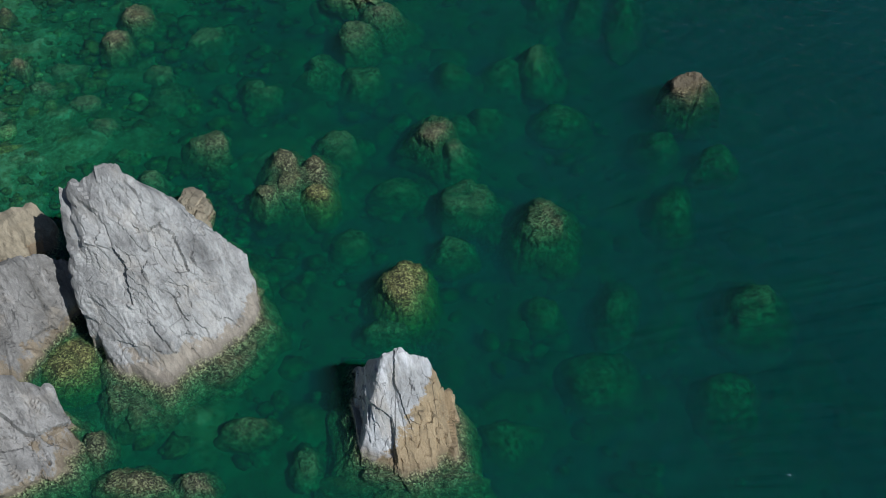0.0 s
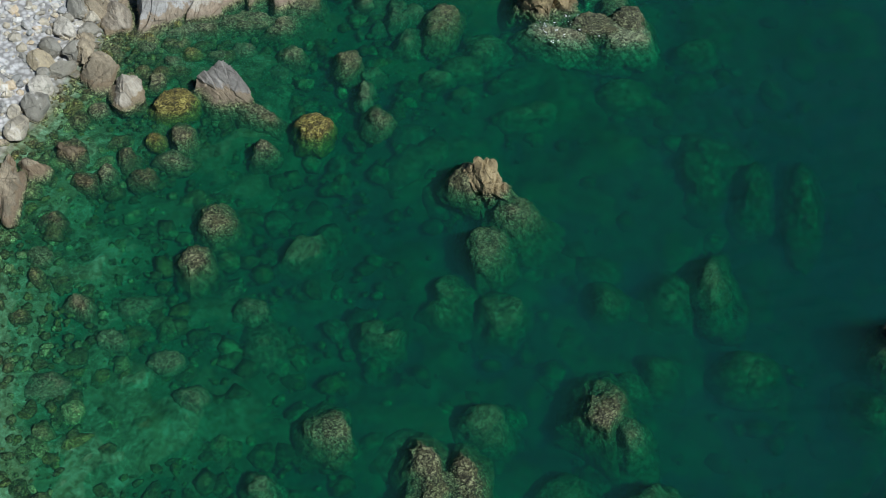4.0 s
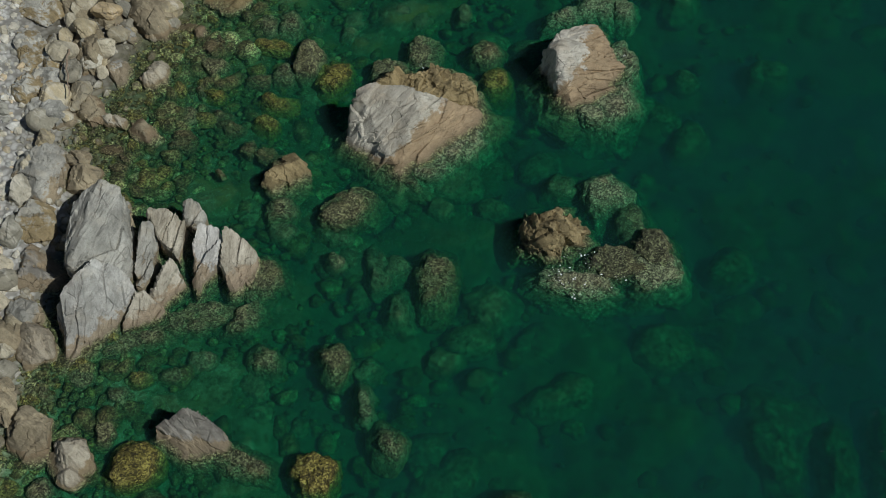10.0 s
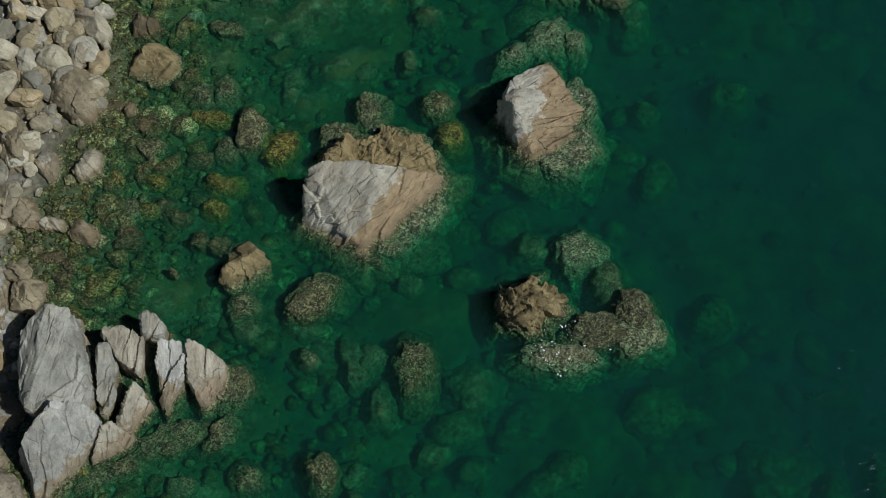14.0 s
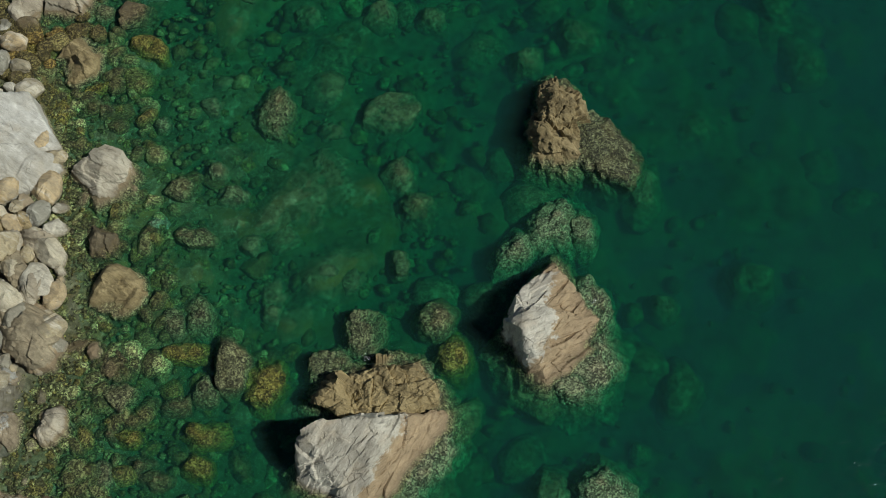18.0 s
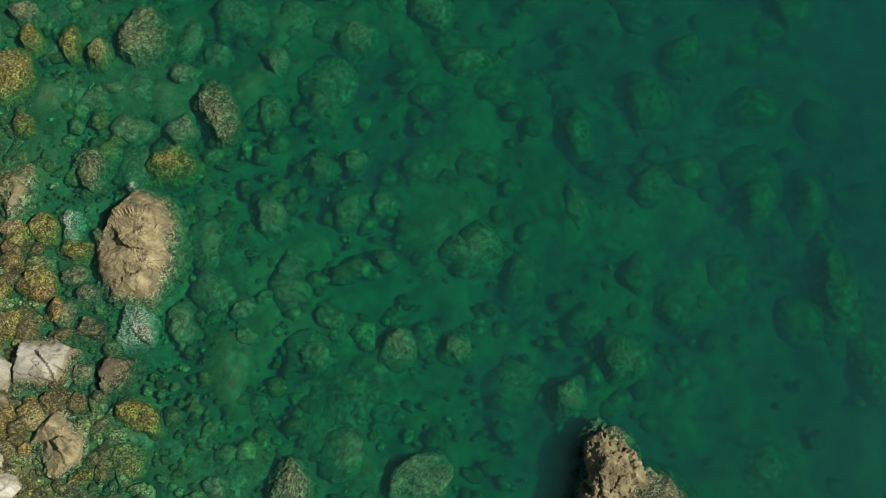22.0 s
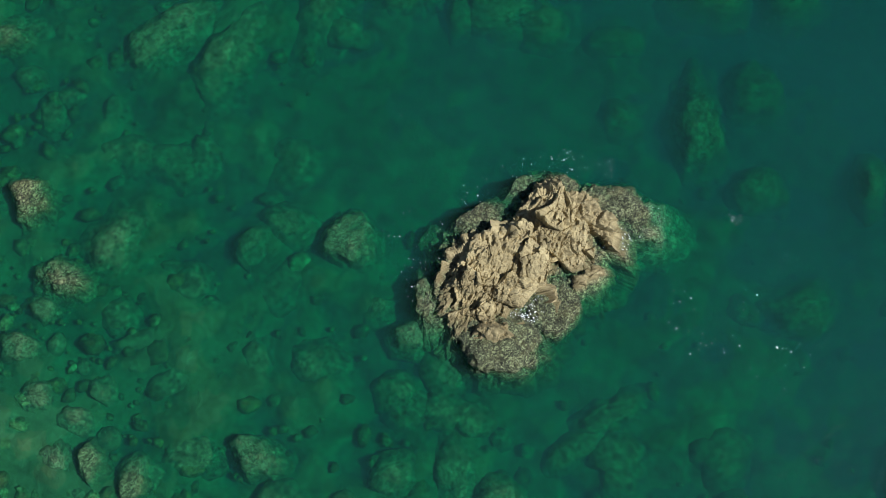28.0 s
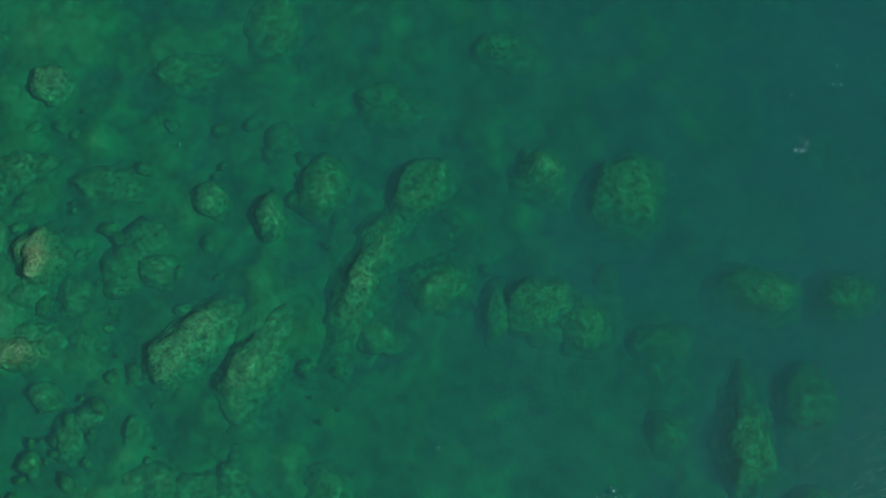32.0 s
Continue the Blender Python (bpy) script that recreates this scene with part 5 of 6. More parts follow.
stone(-7.63, 60.78, 0.57, 0.41, 150, 0.00, "brown")
stone(-6.54, 60.43, 0.71, 0.55, 84, -0.01, "pale_weed")
stone(-7.28, 59.33, 0.77, 0.56, 81, 0.15, "brown")
stone(-7.14, 57.88, 0.64, 0.43, 127, -0.01, "gold")
stone(-8.17, 59.78, 0.41, 0.30, 87, -0.01, "weed")
stone(-9.18, 58.12, 0.90, 0.65, 91, 0.50, "ochre")
stone(-7.71, 56.87, 0.54, 0.45, 94, -0.04, "algae")
stone(-8.91, 56.17, 0.49, 0.43, 116, -0.01, "brown")
stone(-10.24, 56.52, 0.71, 0.40, 82, 0.00, "gold")
stone(-8.90, 56.96, 0.58, 0.23, 3, -0.03, "gold")
stone(-7.36, 55.16, 0.32, 0.28, 104, -0.15, "under")
stone(-5.80, 55.32, 0.47, 0.36, 82, -0.20, "under")
stone(-6.22, 53.04, 0.39, 0.29, 81, -0.10, "under")
stone(-5.98, 52.01, 0.40, 0.34, 146, -0.15, "under")
stone(-8.27, 51.88, 0.44, 0.34, 86, -0.10, "pale_weed")
stone(-4.18, 54.32, 0.83, 0.53, 68, -0.05, "weed")
stone(-0.72, 53.30, 0.86, 0.65, 20, -0.25, "under")
stone(0.18, 57.09, 0.62, 0.57, 80, -0.28, "under")
stone(1.73, 56.39, 0.45, 0.44, 73, -0.35, "under")
stone(-4.12, 48.87, 0.39, 0.38, 116, -0.30, "under")
stone(-3.64, 48.39, 0.50, 0.47, 135, -0.35, "under")
stone(-5.91, 48.26, 0.46, 0.30, 76, -0.25, "under")
stone(3.95, 53.87, 0.50, 0.38, 64, -0.40, "under")
stone(6.03, 54.30, 0.78, 0.69, 53, -0.45, "under")
stone(2.78, 54.86, 0.70, 0.60, 162, -0.63, "under")
stone(5.43, 48.49, 0.70, 0.40, 62, -0.40, "under")
stone(4.65, 44.82, 0.36, 0.33, 31, -0.60, "under")
stone(12.61, 53.19, 1.28, 0.64, 59, -0.70, "under")
stone(-12.14, 52.38, 0.36, 0.21, 84, 0.60, "cream")
stone(-11.74, 52.94, 0.34, 0.23, 151, 0.50, "white")
stone(4.65, 50.0, 1.5, 1.1, 105, 0.18, "reef", shelf_rock, "weed_shelf")
stone(4.42, 52.29, 0.40, 0.30, 163, -0.00, "barnacle")
stone(-11.69, 53.53, 0.35, 0.29, 106, 0.30, "grey")
stone(-10.71, 52.51, 0.35, 0.29, 139, -0.01, "brown")
stone(-11.39, 51.47, 0.40, 0.31, 145, 0.00, "algae")
stone(-10.49, 51.38, 0.31, 0.25, 143, -0.01, "weed")
stone(-10.12, 53.34, 0.41, 0.25, 82, 0.05, "tan")
stone(-10.18, 48.15, 0.50, 0.37, 86, -0.01, "brown")
stone(-8.49, 47.73, 0.59, 0.24, 158, -0.03, "gold")
stone(-10.65, 58.99, 0.52, 0.39, 92, 0.05, "gold")
stone(-9.82, 63.06, 0.54, 0.41, 94, 0.10, "gold")
stone(-10.26, 58.86, 0.41, 0.32, 97, 0.00, "gold")
stone(-10.87, 57.85, 0.38, 0.32, 128, 0.05, "brown")
stone(-3.14, 52.35, 0.54, 0.48, 84, -0.40, "under")
stone(-2.65, 53.33, 0.40, 0.36, 145, -0.40, "under")
stone(-7.28, 52.35, 0.32, 0.24, 151, -0.20, "under")
stone(-5.90, 50.40, 0.38, 0.32, 146, -0.25, "under")
stone(1.99, 50.69, 0.54, 0.49, 60, -0.63, "under")
stone(8.09, 49.99, 0.77, 0.66, 44, -0.74, "under")
stone(-8.39, 66.10, 1.08, 0.76, 71, 0.12, "ochre")
stone(-7.50, 70.07, 0.91, 0.68, 81, 0.12, "gold")
stone(-6.66, 72.13, 0.54, 0.43, 139, 0.00, "weed")
stone(-6.67, 71.12, 0.54, 0.42, 89, 0.00, "gold")
stone(-5.52, 70.44, 0.57, 0.32, 78, 0.00, "gold")
stone(-4.83, 69.75, 0.51, 0.34, 79, 0.00, "algae")
stone(-3.30, 69.75, 1.15, 0.81, 68, -0.01, "barnacle")
stone(-2.66, 68.00, 0.62, 0.37, 136, -0.20, "under")
stone(-2.04, 66.11, 1.11, 0.50, 85, -0.01, "barnacle")
stone(-3.87, 64.97, 0.88, 0.67, 4, 0.03, "gold")
stone(-6.26, 65.95, 0.79, 0.56, 88, 0.02, "barnacle")
stone(-3.34, 66.15, 0.47, 0.41, 93, -0.15, "under")
stone(-7.63, 68.06, 0.38, 0.32, 100, -0.04, "gold")
stone(-5.22, 64.78, 0.18, 0.16, 99, -0.03, "pale_weed")
stone(-8.04, 64.40, 0.49, 0.42, 106, 0.02, "gold")
stone(-8.74, 64.45, 0.49, 0.42, 107, 0.05, "gold")
stone(-7.14, 64.35, 0.56, 0.41, 69, -0.03, "pale_weed")
stone(-7.30, 63.38, 0.54, 0.29, 153, -0.01, "gold")
stone(-1.72, 62.40, 0.65, 0.49, 74, -0.30, "under")
stone(0.40, 61.61, 0.49, 0.48, 127, -0.40, "under")
stone(2.96, 59.02, 0.61, 0.50, 157, -0.45, "under")
stone(-1.75, 60.52, 0.41, 0.39, 120, -0.40, "under")
stone(0.86, 59.75, 0.40, 0.33, 154, -0.45, "under")
stone(2.89, 67.24, 0.70, 0.63, 148, -0.30, "under")
stone(0.31, 67.38, 0.58, 0.53, 133, -0.25, "under")
stone(5.61, 67.21, 0.71, 0.71, 118, -0.40, "under")
stone(5.85, 65.16, 0.87, 0.39, 150, -0.45, "under")
stone(-0.29, 71.18, 0.85, 0.54, 122, -0.25, "under")
stone(-4.81, 72.98, 0.68, 0.44, 85, -0.15, "weed")
stone(-3.88, 72.01, 0.58, 0.44, 78, -0.17, "weed")
stone(1.16, 65.34, 0.84, 0.72, 75, -0.45, "under")
stone(-0.51, 65.73, 0.65, 0.41, 72, -0.40, "under")
stone(8.03, 61.49, 0.82, 0.41, 71, -0.65, "under")
stone(3.12, 62.14, 0.59, 0.54, 155, -0.63, "under")
stone(6.82, 59.08, 0.68, 0.37, 81, -0.67, "under")
stone(9.32, 58.87, 0.63, 0.57, 39, -0.72, "under")
stone(12.07, 57.09, 0.91, 0.52, 56, -0.74, "under")
stone(13.40, 56.51, 0.71, 0.41, 55, -0.75, "under")
stone(12.67, 53.67, 1.26, 0.39, 69, -0.74, "under")
stone(12.19, 65.92, 0.86, 0.80, 32, -0.77, "under")
stone(9.13, 66.68, 0.64, 0.62, 11, -0.75, "under")
stone(8.13, 55.13, 0.67, 0.61, 24, -0.74, "under")
stone(4.40, 57.82, 0.58, 0.48, 60, -0.67, "under")
stone(6.38, 63.79, 0.69, 0.48, 157, -0.68, "under")
stone(-5.27, 60.15, 0.57, 0.43, 79, -0.25, "under")
stone(-4.73, 66.78, 0.58, 0.43, 147, -0.20, "under")
stone(-5.61, 73.60, 0.55, 0.41, 145, -0.20, "under")
stone(-4.76, 68.43, 0.38, 0.30, 145, -0.20, "under")
stone(-5.55, 68.18, 0.52, 0.37, 148, -0.25, "under")
stone(-3.49, 59.85, 0.35, 0.28, 148, -0.30, "under")
stone(-1.29, 58.65, 0.41, 0.35, 151, -0.40, "under")
stone(-2.11, 57.81, 0.46, 0.37, 152, -0.40, "under")
stone(-3.62, 59.04, 0.35, 0.31, 86, -0.30, "under")
stone(0.12, 63.38, 0.47, 0.43, 84, -0.45, "under")
stone(1.18, 63.11, 0.39, 0.33, 73, -0.45, "under")
stone(1.55, 61.40, 0.46, 0.41, 151, -0.45, "under")
stone(-1.41, 68.30, 0.44, 0.38, 86, -0.35, "under")
stone(7.49, 56.47, 0.56, 0.35, 59, -0.70, "under")
stone(10.66, 58.88, 0.68, 0.53, 165, -0.75, "under")
stone(10.01, 55.39, 0.69, 0.62, 26, -0.77, "under")
stone(4.58, 61.71, 0.60, 0.47, 157, -0.67, "under")
stone(5.49, 55.74, 0.49, 0.46, 25, -0.65, "under")
stone(16.68, 63.05, 1.04, 0.60, 55, -0.80, "under")
stone(13.50, 60.09, 0.88, 0.74, 174, -0.80, "under")
stone(4.91, 68.55, 1.04, 0.72, 68, -0.60, "under")
stone(5.25, 70.30, 0.74, 0.52, 155, -0.63, "under")
stone(4.24, 70.77, 0.56, 0.52, 143, -0.67, "under")
stone(-7.58, 62.70, 0.37, 0.33, 108, -0.01, "weed")
stone(-7.41, 61.93, 0.32, 0.28, 131, -0.03, "weed")
stone(-4.02, 81.55, 0.89, 0.68, 85, 0.00, "barnacle")
stone(-3.83, 78.64, 0.80, 0.58, 138, -0.06, "weed")
stone(-1.91, 79.11, 1.06, 1.05, 71, -0.63, "under")
stone(-0.43, 76.96, 0.72, 0.51, 76, -0.60, "under")
stone(4.70, 76.28, 0.88, 0.83, 81, -0.25, "under")
stone(4.54, 74.01, 0.51, 0.35, 155, -0.60, "under")
stone(0.64, 73.92, 0.77, 0.47, 72, -0.67, "under")
stone(-2.76, 76.96, 0.53, 0.42, 82, -0.60, "under")
stone(4.08, 71.49, 0.54, 0.53, 101, -0.63, "under")
stone(5.03, 70.53, 0.56, 0.50, 67, -0.65, "under")
stone(11.93, 66.11, 0.76, 0.64, 169, -0.74, "under")
stone(-2.65, 84.31, 0.69, 0.43, 78, -0.68, "under")
stone(-0.77, 83.61, 0.57, 0.40, 78, -0.68, "under")
stone(0.42, 80.88, 0.70, 0.50, 114, -0.70, "under")
stone(1.32, 80.86, 0.59, 0.43, 76, -0.72, "under")
stone(2.59, 83.41, 1.12, 0.74, 74, -0.74, "under")
stone(16.66, 75.95, 1.25, 0.47, 61, -0.77, "under")
stone(3.89, 79.44, 0.81, 0.68, 150, -0.77, "under")
stone(20.62, 71.63, 0.70, 0.35, 56, -0.77, "under")
stone(7.30, 71.45, 1.55, 1.2, 173, 0.3, "reef", far_rock, "weed_shelf")
stone(12.34, 73.74, 1.26, 1.00, 134, 0.07, "reef", far_rock, "weed_shelf")
stone(10.59, 72.16, 0.59, 0.37, 9, 0.25, "ochre", far_rock, "weed_shelf")
stone(9.44, 71.87, 0.97, 0.83, 58, 0.06, "reef", far_rock, "weed_shelf")
stone(13.0, 73.1, 1.05, 0.8, 150, -0.04, "apron")
stone(8.47, 75.23, 0.82, 0.39, 9, 0.02, "reef", far_rock, "weed_shelf")
stone(10.14, 75.75, 0.51, 0.22, 9, -0.04, "weed")
stone(5.88, 73.34, 0.69, 0.30, 76, -0.02, "weed", far_rock, "weed_shelf")
stone(11.16, 75.27, 0.52, 0.34, 158, 0.08, "reef", far_rock, "weed_shelf")
stone(5.18, 72.78, 0.50, 0.41, 155, -0.30, "under")
stone(5.88, 69.80, 0.66, 0.49, 157, -0.63, "under")
stone(9.58, 68.37, 1.02, 0.39, 6, -0.67, "under")
stone(8.25, 67.88, 1.00, 0.38, 6, -0.68, "under")
stone(-5.62, 75.45, 0.50, 0.42, 138, -0.25, "under")
stone(-5.65, 77.11, 0.54, 0.47, 109, -0.25, "under")
stone(-4.77, 74.37, 0.56, 0.45, 144, -0.30, "under")
stone(-4.71, 78.04, 0.52, 0.41, 142, -0.30, "under")
stone(-3.80, 74.87, 0.42, 0.38, 111, -0.40, "under")
stone(-1.97, 74.31, 0.81, 0.42, 19, -0.63, "under")
stone(2.25, 73.23, 0.67, 0.58, 150, -0.72, "under")
stone(9.23, 67.28, 0.75, 0.58, 161, -0.72, "under")
stone(-2.30, 75.94, 0.83, 0.28, 172, -0.60, "under")
stone(-2.12, 72.18, 0.65, 0.48, 151, -0.45, "under")
stone(-3.61, 72.11, 0.64, 0.56, 93, -0.25, "under")
stone(14.36, 77.03, 0.93, 0.81, 167, -0.91, "under")
stone(17.31, 72.92, 0.91, 0.76, 171, -0.92, "under")
stone(16.50, 69.01, 1.05, 0.88, 172, -0.94, "under")
stone(-2.79, 87.79, 0.69, 0.60, 113, -0.67, "under")
stone(1.29, 85.82, 1.13, 0.64, 14, -0.74, "under")
stone(0.55, 95.96, 0.72, 0.63, 94, -0.40, "under")
stone(-1.76, 90.41, 0.91, 0.84, 42, -0.15, "weed")
stone(7.63, 88.80, 0.97, 0.71, 57, -0.60, "under")
stone(4.02, 89.94, 0.60, 0.54, 139, -0.60, "under")
stone(8.18, 95.14, 1.30, 0.98, 72, -0.85, "under")
stone(1.68, 85.54, 2.16, 0.73, 16, -0.38, "under")
stone(3.40, 84.21, 1.84, 0.83, 34, -0.47, "under")
stone(7.38, 84.85, 2.81, 1.0, 46, -0.42, "under")
stone(10.56, 87.40, 1.18, 0.80, 21, -0.62, "under")
stone(9.58, 84.28, 1.18, 0.91, 25, -0.63, "under")
stone(14.55, 86.29, 1.10, 0.93, 60, -0.66, "under")
stone(16.77, 84.67, 1.38, 1.29, 41, -0.72, "under")
stone(12.48, 82.19, 1.08, 1.02, 169, -0.67, "under")
stone(13.56, 81.11, 1.01, 0.90, 166, -0.70, "under")
stone(19.19, 79.83, 1.20, 0.81, 160, -0.74, "under")
stone(21.66, 78.57, 0.92, 0.74, 168, -0.92, "under")
stone(16.57, 75.51, 1.36, 0.69, 59, -0.67, "under")
stone(-3.15, 87.48, 0.81, 0.63, 146, -0.25, "weed")
stone(-1.03, 88.51, 0.57, 0.52, 106, -0.65, "under")
stone(0.67, 88.78, 0.66, 0.57, 86, -0.68, "under")
stone(1.70, 88.41, 0.62, 0.55, 138, -0.65, "under")
stone(-0.77, 82.05, 0.86, 0.57, 152, -0.70, "under")
stone(0.45, 81.41, 0.77, 0.50, 153, -0.70, "under")
stone(1.52, 81.11, 0.50, 0.43, 77, -0.72, "under")
stone(4.18, 79.93, 0.72, 0.60, 152, -0.74, "under")
stone(-2.46, 89.23, 0.62, 0.46, 7, -0.60, "under")
stone(-2.27, 87.55, 0.64, 0.46, 149, -0.63, "under")
stone(-1.14, 87.06, 0.54, 0.46, 140, -0.67, "under")
stone(-1.37, 93.39, 0.82, 0.72, 99, -0.70, "under")
stone(5.00, 94.68, 1.35, 0.84, 154, -0.87, "under")
stone(1.31, 91.61, 1.12, 0.71, 153, -0.84, "under")
stone(11.04, 90.65, 1.34, 0.83, 156, -0.94, "under")
stone(15.45, 91.02, 1.37, 1.07, 158, -0.96, "under")
stone(15.67, 79.63, 0.90, 0.72, 162, -0.94, "under")
stone(11.05, 82.47, 0.84, 0.43, 65, -0.87, "under")
stone(19.04, 76.16, 1.07, 0.87, 48, -0.94, "under")

# ---- loose boulders of the beach ----
def beach_shapes(count):
    """Angular boulder forms, one metre across, shared by many stones."""
    made = []
    unit, faces = sphere(4)
    for k in range(count):
        rng = np.random.default_rng(900 + k)
        nn = rng.normal(size=(10, 3))
        nn /= np.linalg.norm(nn, axis=1)[:, None]
        r = np.minimum(facet_radius(unit, nn, rng.uniform(0.66, 0.95, 10)), 1.12)
        p = unit * r[:, None] * 0.5
        beds = bedding(rng.uniform(0, 360), rng.uniform(-20, 60), (1.8, 0.8, 1.0))
        push = shards(p, rng, 9, 0.02, 0.12, beds, 0.014, 0.03) + shards(p, rng, 60, 0.006, 0.14, beds) + fractal(p * 5.0, 40 + k, 4, 0.6) * 0.035
        p = p + unit * push[:, None]
        made.append(mesh_of("beach_stone", p, faces, BEACH))
    return made


FORMS = beach_shapes(14)
SAYS_FORM = ["angular", "rounded", "blocky", "flattened", "wedge-shaped", "weathered", "cracked"]
rng = np.random.default_rng(77)
taken = []
for ob in bpy.data.objects:
    if ob.type == "MESH" and ob.name.split(".")[0] in ("beach_stone", "boulder", "slab", "block"):
        w = [ob.matrix_world @ Vector(q) for q in ob.bound_box] if not ob.parent else [Vector(q) + ob.location for q in ob.bound_box]
        c = (w[0] + w[6]) / 2
        taken.append((c.x, c.y, (0.42 if ob.name.startswith(("boulder", "beach")) else 0.56) * math.hypot(w[6].x - w[0].x, w[6].y - w[0].y) / 1.41 * 1.1))
placed = 0
for size in np.linspace(0.95, 0.26, 5200):
    if placed >= 320:
        break
    y = rng.uniform(30, 60)
    x = float(np.interp(y, SHORE_Y, SHORE_X)) + (0.25 - 5.2 * rng.random() ** 1.4) / 0.93
    if 41 < y < 48.5 and float(offshore(x, y)) > -0.9:
        continue
    if (x - 0.5) < float(np.interp(y, [30, 36, 44, 48, 56, 60], [-18.5, -17.8, -16.2, -15.6, -13.6, -12.6])):
        continue
    half = 0.5 * size * rng.uniform(0.8, 1.15)
    if any((x - u) ** 2 + (y - v) ** 2 < (0.8 * (half + r)) ** 2 for u, v, r in taken):
        continue
    taken.append((x, y, half))
    ob = new("beach_stone", FORMS[placed % 14])
    flat = rng.uniform(0.5, 0.85)
    ob.matrix_world = Matrix.Translation((x, y, float(bed(x, y)) + 0.22 * size * flat)) @ Euler((rng.uniform(-0.4, 0.4), rng.uniform(-0.4, 0.4), rng.uniform(0, 6.28))).to_matrix().to_4x4() @ Matrix.Diagonal((2.1 * half, 2.1 * half * rng.uniform(0.62, 0.9), 2.1 * half * flat, 1))
    heft = "large" if size > 0.55 else "middling" if size > 0.38 else "small"
    tagged(ob, f"{heft} {SAYS_FORM[placed % 7]} pale stone lying on the cobble beach", "stone", "loose stones of the beach")
    placed += 1

# ---- driftwood ----
def pole(points, radius):
    """A bare bent stick, thick at one end, with knots."""
    bm = bmesh.new()
    rings = []
    n = 26
    for i in range(n):
        f = i / (n - 1) * (len(points) - 1)
        k = min(int(f), len(points) - 2)
        c = Vector(points[k]).lerp(Vector(points[k + 1]), f - k)
        r = radius * (1 - 0.6 * i / n) * (1.25 if i % 7 == 3 else 1.0)
        rings.append([bm.verts.new(c + Vector((r * math.cos(a * 0.785), 0, r * math.sin(a * 0.785))) + Vector((0.02 * math.sin(i * 0.9), 0, 0.01 * math.sin(i * 1.7)))) for a in range(8)])
    for a, b in zip(rings, rings[1:]):
        for q in range(8):
            bm.faces.new((a[q], a[(q + 1) % 8], b[(q + 1) % 8], b[q]))
    bm.faces.new(rings[0])
    bm.faces.new(rings[-1])
    bmesh.ops.recalc_face_normals(bm, faces=bm.faces)
    me = bpy.data.meshes.new("driftwood")
    bm.to_mesh(me)
    bm.free()
    n = Nodes("driftwood")
    grain = n.noise(14, 5)
    me.materials.append(n.surface(n.mix(grain, (0.16, 0.11, 0.07), (0.42, 0.34, 0.25)), 0.85, n.bump(grain, 0.6, 0.02)))
    return new("driftwood", me)


tagged(pole([(-14.62, 47.5, 0.92), (-14.66, 46.9, 1.0), (-14.6, 46.3, 0.98), (-14.56, 45.6, 0.9)], 0.035), "thin bleached driftwood pole lying across beach boulders", "driftwood")


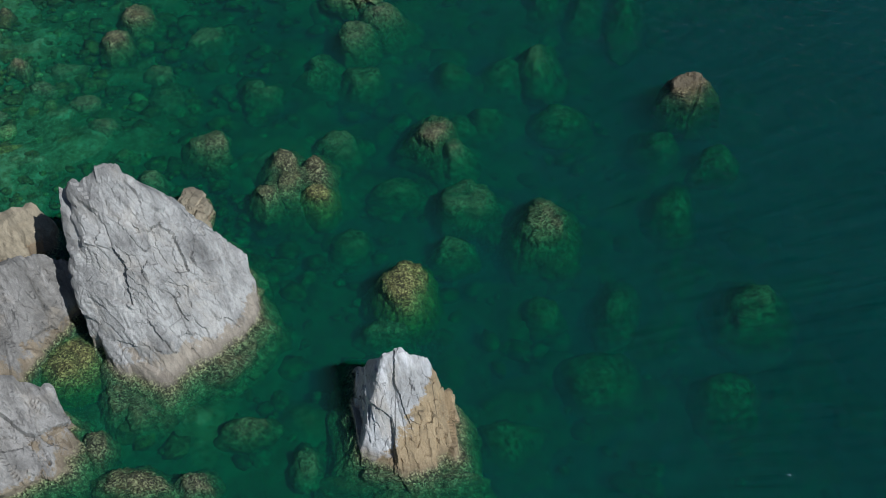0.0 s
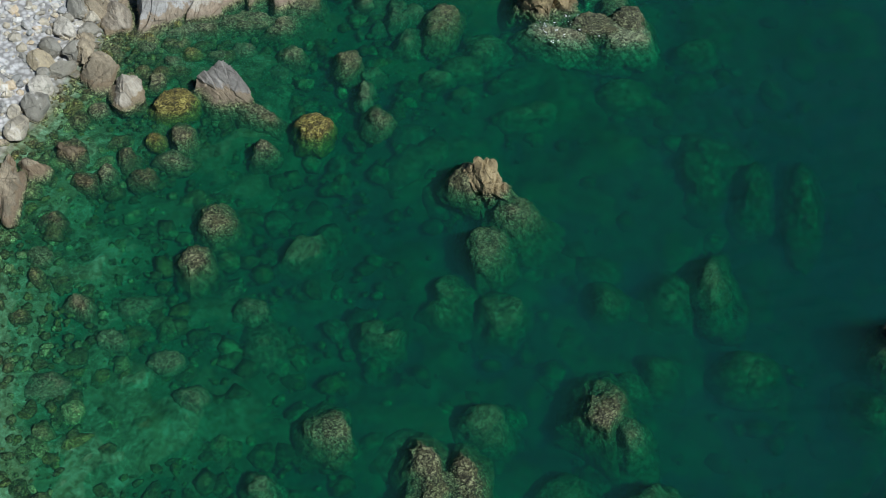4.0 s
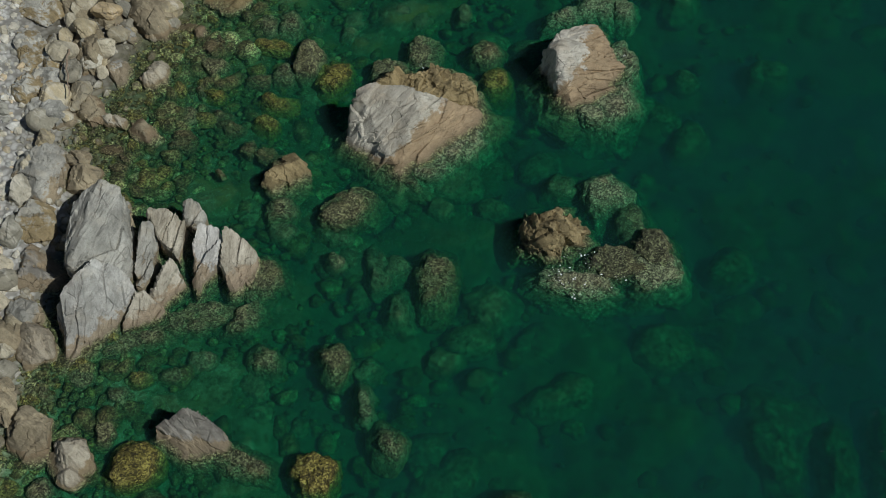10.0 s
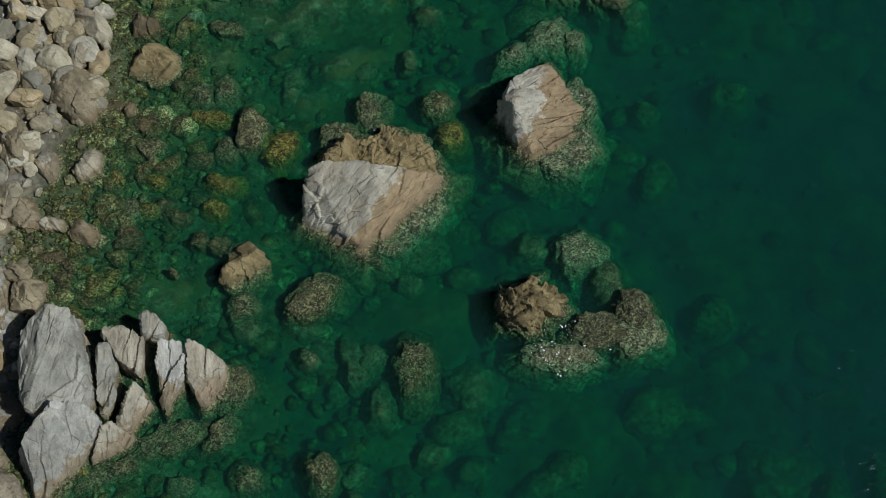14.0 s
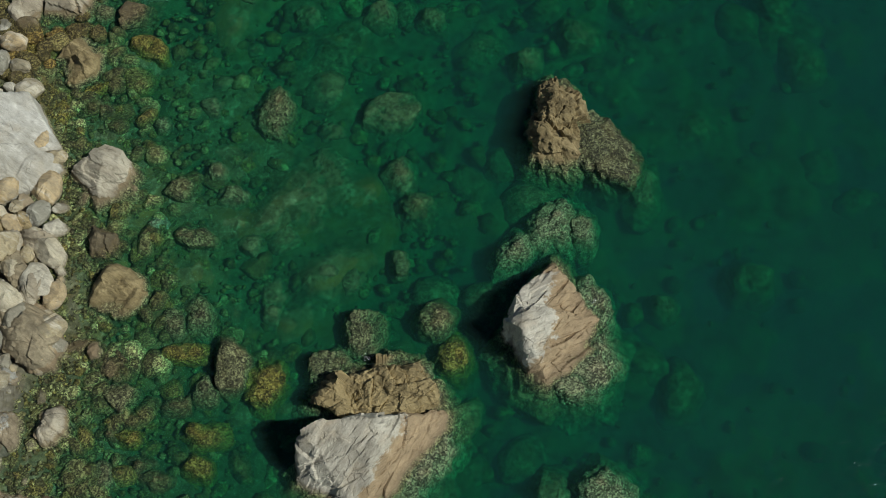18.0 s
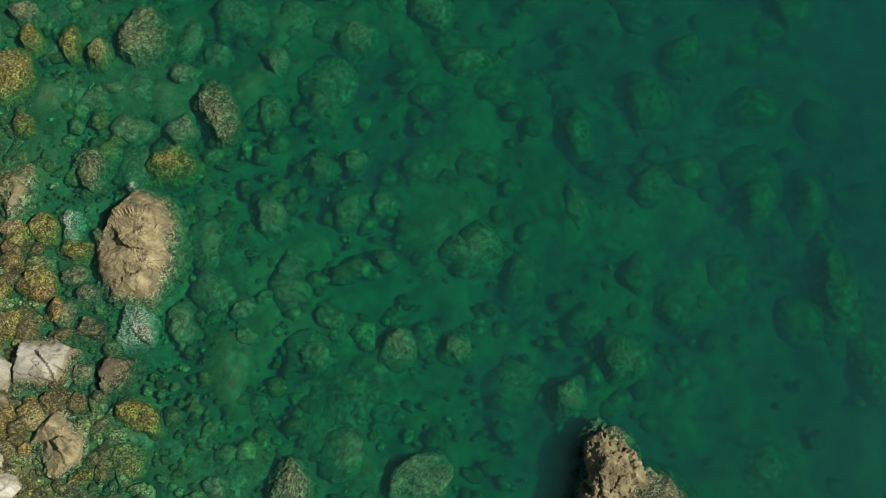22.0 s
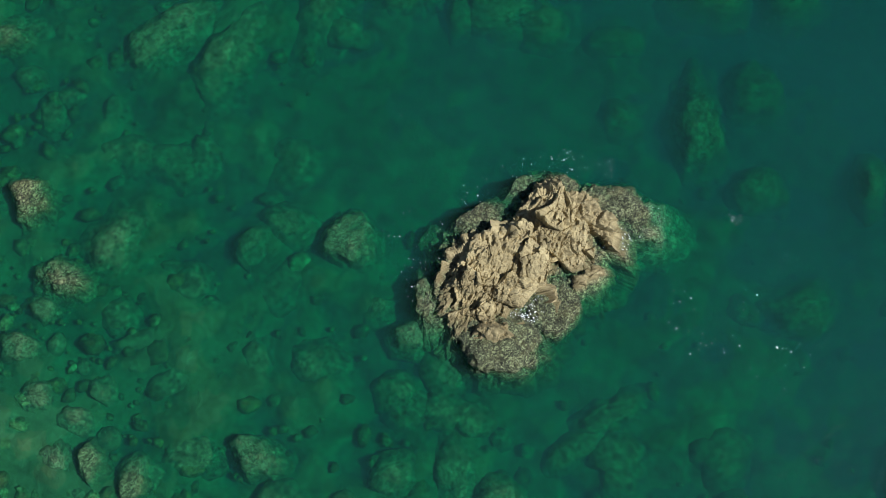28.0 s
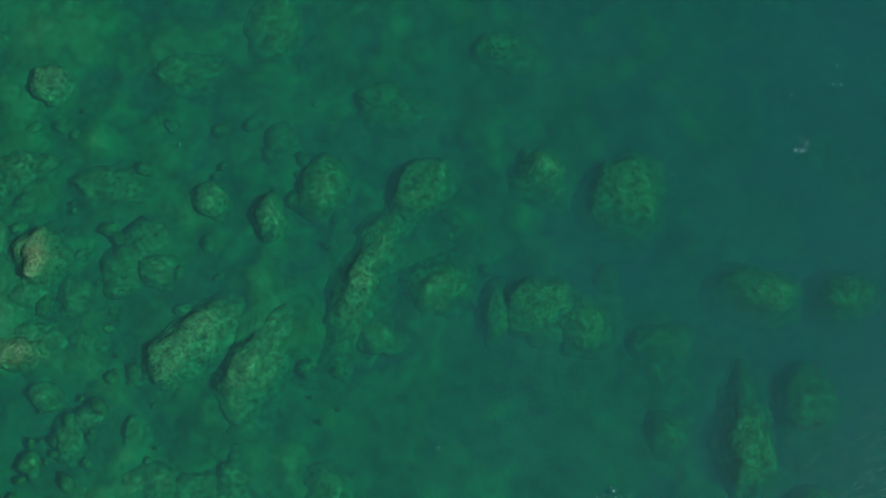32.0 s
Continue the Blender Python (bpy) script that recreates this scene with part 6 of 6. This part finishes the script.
# ---- foam, spray and painted sun glints ----
def foam(spots, seed, label, small=0.005, large=0.016):
    """White flakes and beads on the water, froth or painted sun glints, around the given spots (x, y, spread, number).
    """
    rng = np.random.default_rng(seed)
    unit, faces = sphere(1)
    verts, tris, n = [], [], 0
    for x, y, spread, number in spots:
        for _ in range(number):
            d = spread * rng.random() ** 0.8
            a = rng.uniform(0, 6.28)
            s = small + (large - small) * rng.random() ** 3
            p = unit * np.array([s * rng.uniform(0.7, 1.9), s, 0.35 * s]) * (1 + 0.5 * (rng.random((len(unit), 1)) - 0.5))
            t = rng.uniform(0, 6.28)
            q = np.stack([p[:, 0] * math.cos(t) - p[:, 1] * math.sin(t), p[:, 0] * math.sin(t) + p[:, 1] * math.cos(t), p[:, 2]], axis=1)
            verts.append(q + np.array([x + d * math.cos(a), y + 0.8 * d * math.sin(a), 0.03 + 0.004 * rng.random()]))
            tris.append(faces + n)
            n += len(unit)
    ob = new("foam", mesh_of("foam", np.concatenate(verts), np.concatenate(tris), FOAM_AND_GLINT))
    return tagged(ob, label, "foam", "", "stuff")


foam([(-0.54, 38.16, 0.5, 26), (-1.21, 37.69, 0.45, 30), (-0.83, 37.25, 0.5, 22), (0.24, 37.38, 0.5, 18)], 1, "white froth around a craggy ochre rock", 0.007, 0.028)
foam([(2.6, 45.36, 0.16, 20), (1.33, 44.02, 0.25, 40)], 2, "white froth at a rounded sea rock")
foam([(8.33, 71.87, 0.5, 230), (8.0, 71.5, 0.25, 120), (7.58, 71.64, 0.6, 120), (9.09, 72.11, 0.5, 60), (7.04, 71.23, 0.5, 30), (11.8, 72.67, 0.4, 40), (12.2, 72.9, 0.5, 50)], 3, "white foam in the lee of the offshore rock", 0.005, 0.022)
foam([(3.36, 49.86, 0.25, 40)], 4, "white froth on a weedy shelf")
foam([(-5.41, 62.67, 0.2, 25)], 5, "white froth beside an ochre boulder")
foam([(-4.86, 16.12, 0.25, 25), (-3.86, 45.87, 0.2, 20)], 6, "white froth at the foot of pale rocks")
RING = [(5.9, 74.6), (6.6, 75.0), (6.1, 75.9), (7.6, 75.6), (8.2, 75.9), (8.9, 76.0), (10.0, 76.1), (10.9, 75.9), (11.4, 75.9), (11.9, 75.8), (12.5, 75.4), (13.0, 74.8), (13.2, 73.8), (13.2, 73.0), (5.7, 74.0)]
foam([(x, y, 0.7, 9) for x, y in RING], 7, "flung white spray beads ringing the offshore rock", 0.006, 0.017)
# white beads here also stand for sun glints on the ripples
foam([(22.4, 83.4, 0.35, 9), (11.8, 76.1, 0.3, 6), (15.6, 72.1, 0.3, 7), (12.7, 70.7, 0.6, 8), (7.6, 79.4, 0.08, 3), (16.2, 70.3, 0.6, 6), (20, 78, 1.5, 5), (24, 86, 2, 5), (12.4, 69.7, 0.9, 9), (13.1, 68.9, 0.9, 12), (14.3, 67.4, 0.9, 10), (15.2, 67.9, 0.9, 8), (14.5, 69.7, 0.9, 5)], 8, "white foam flecks and painted sun glints on the open water", 0.008, 0.025)
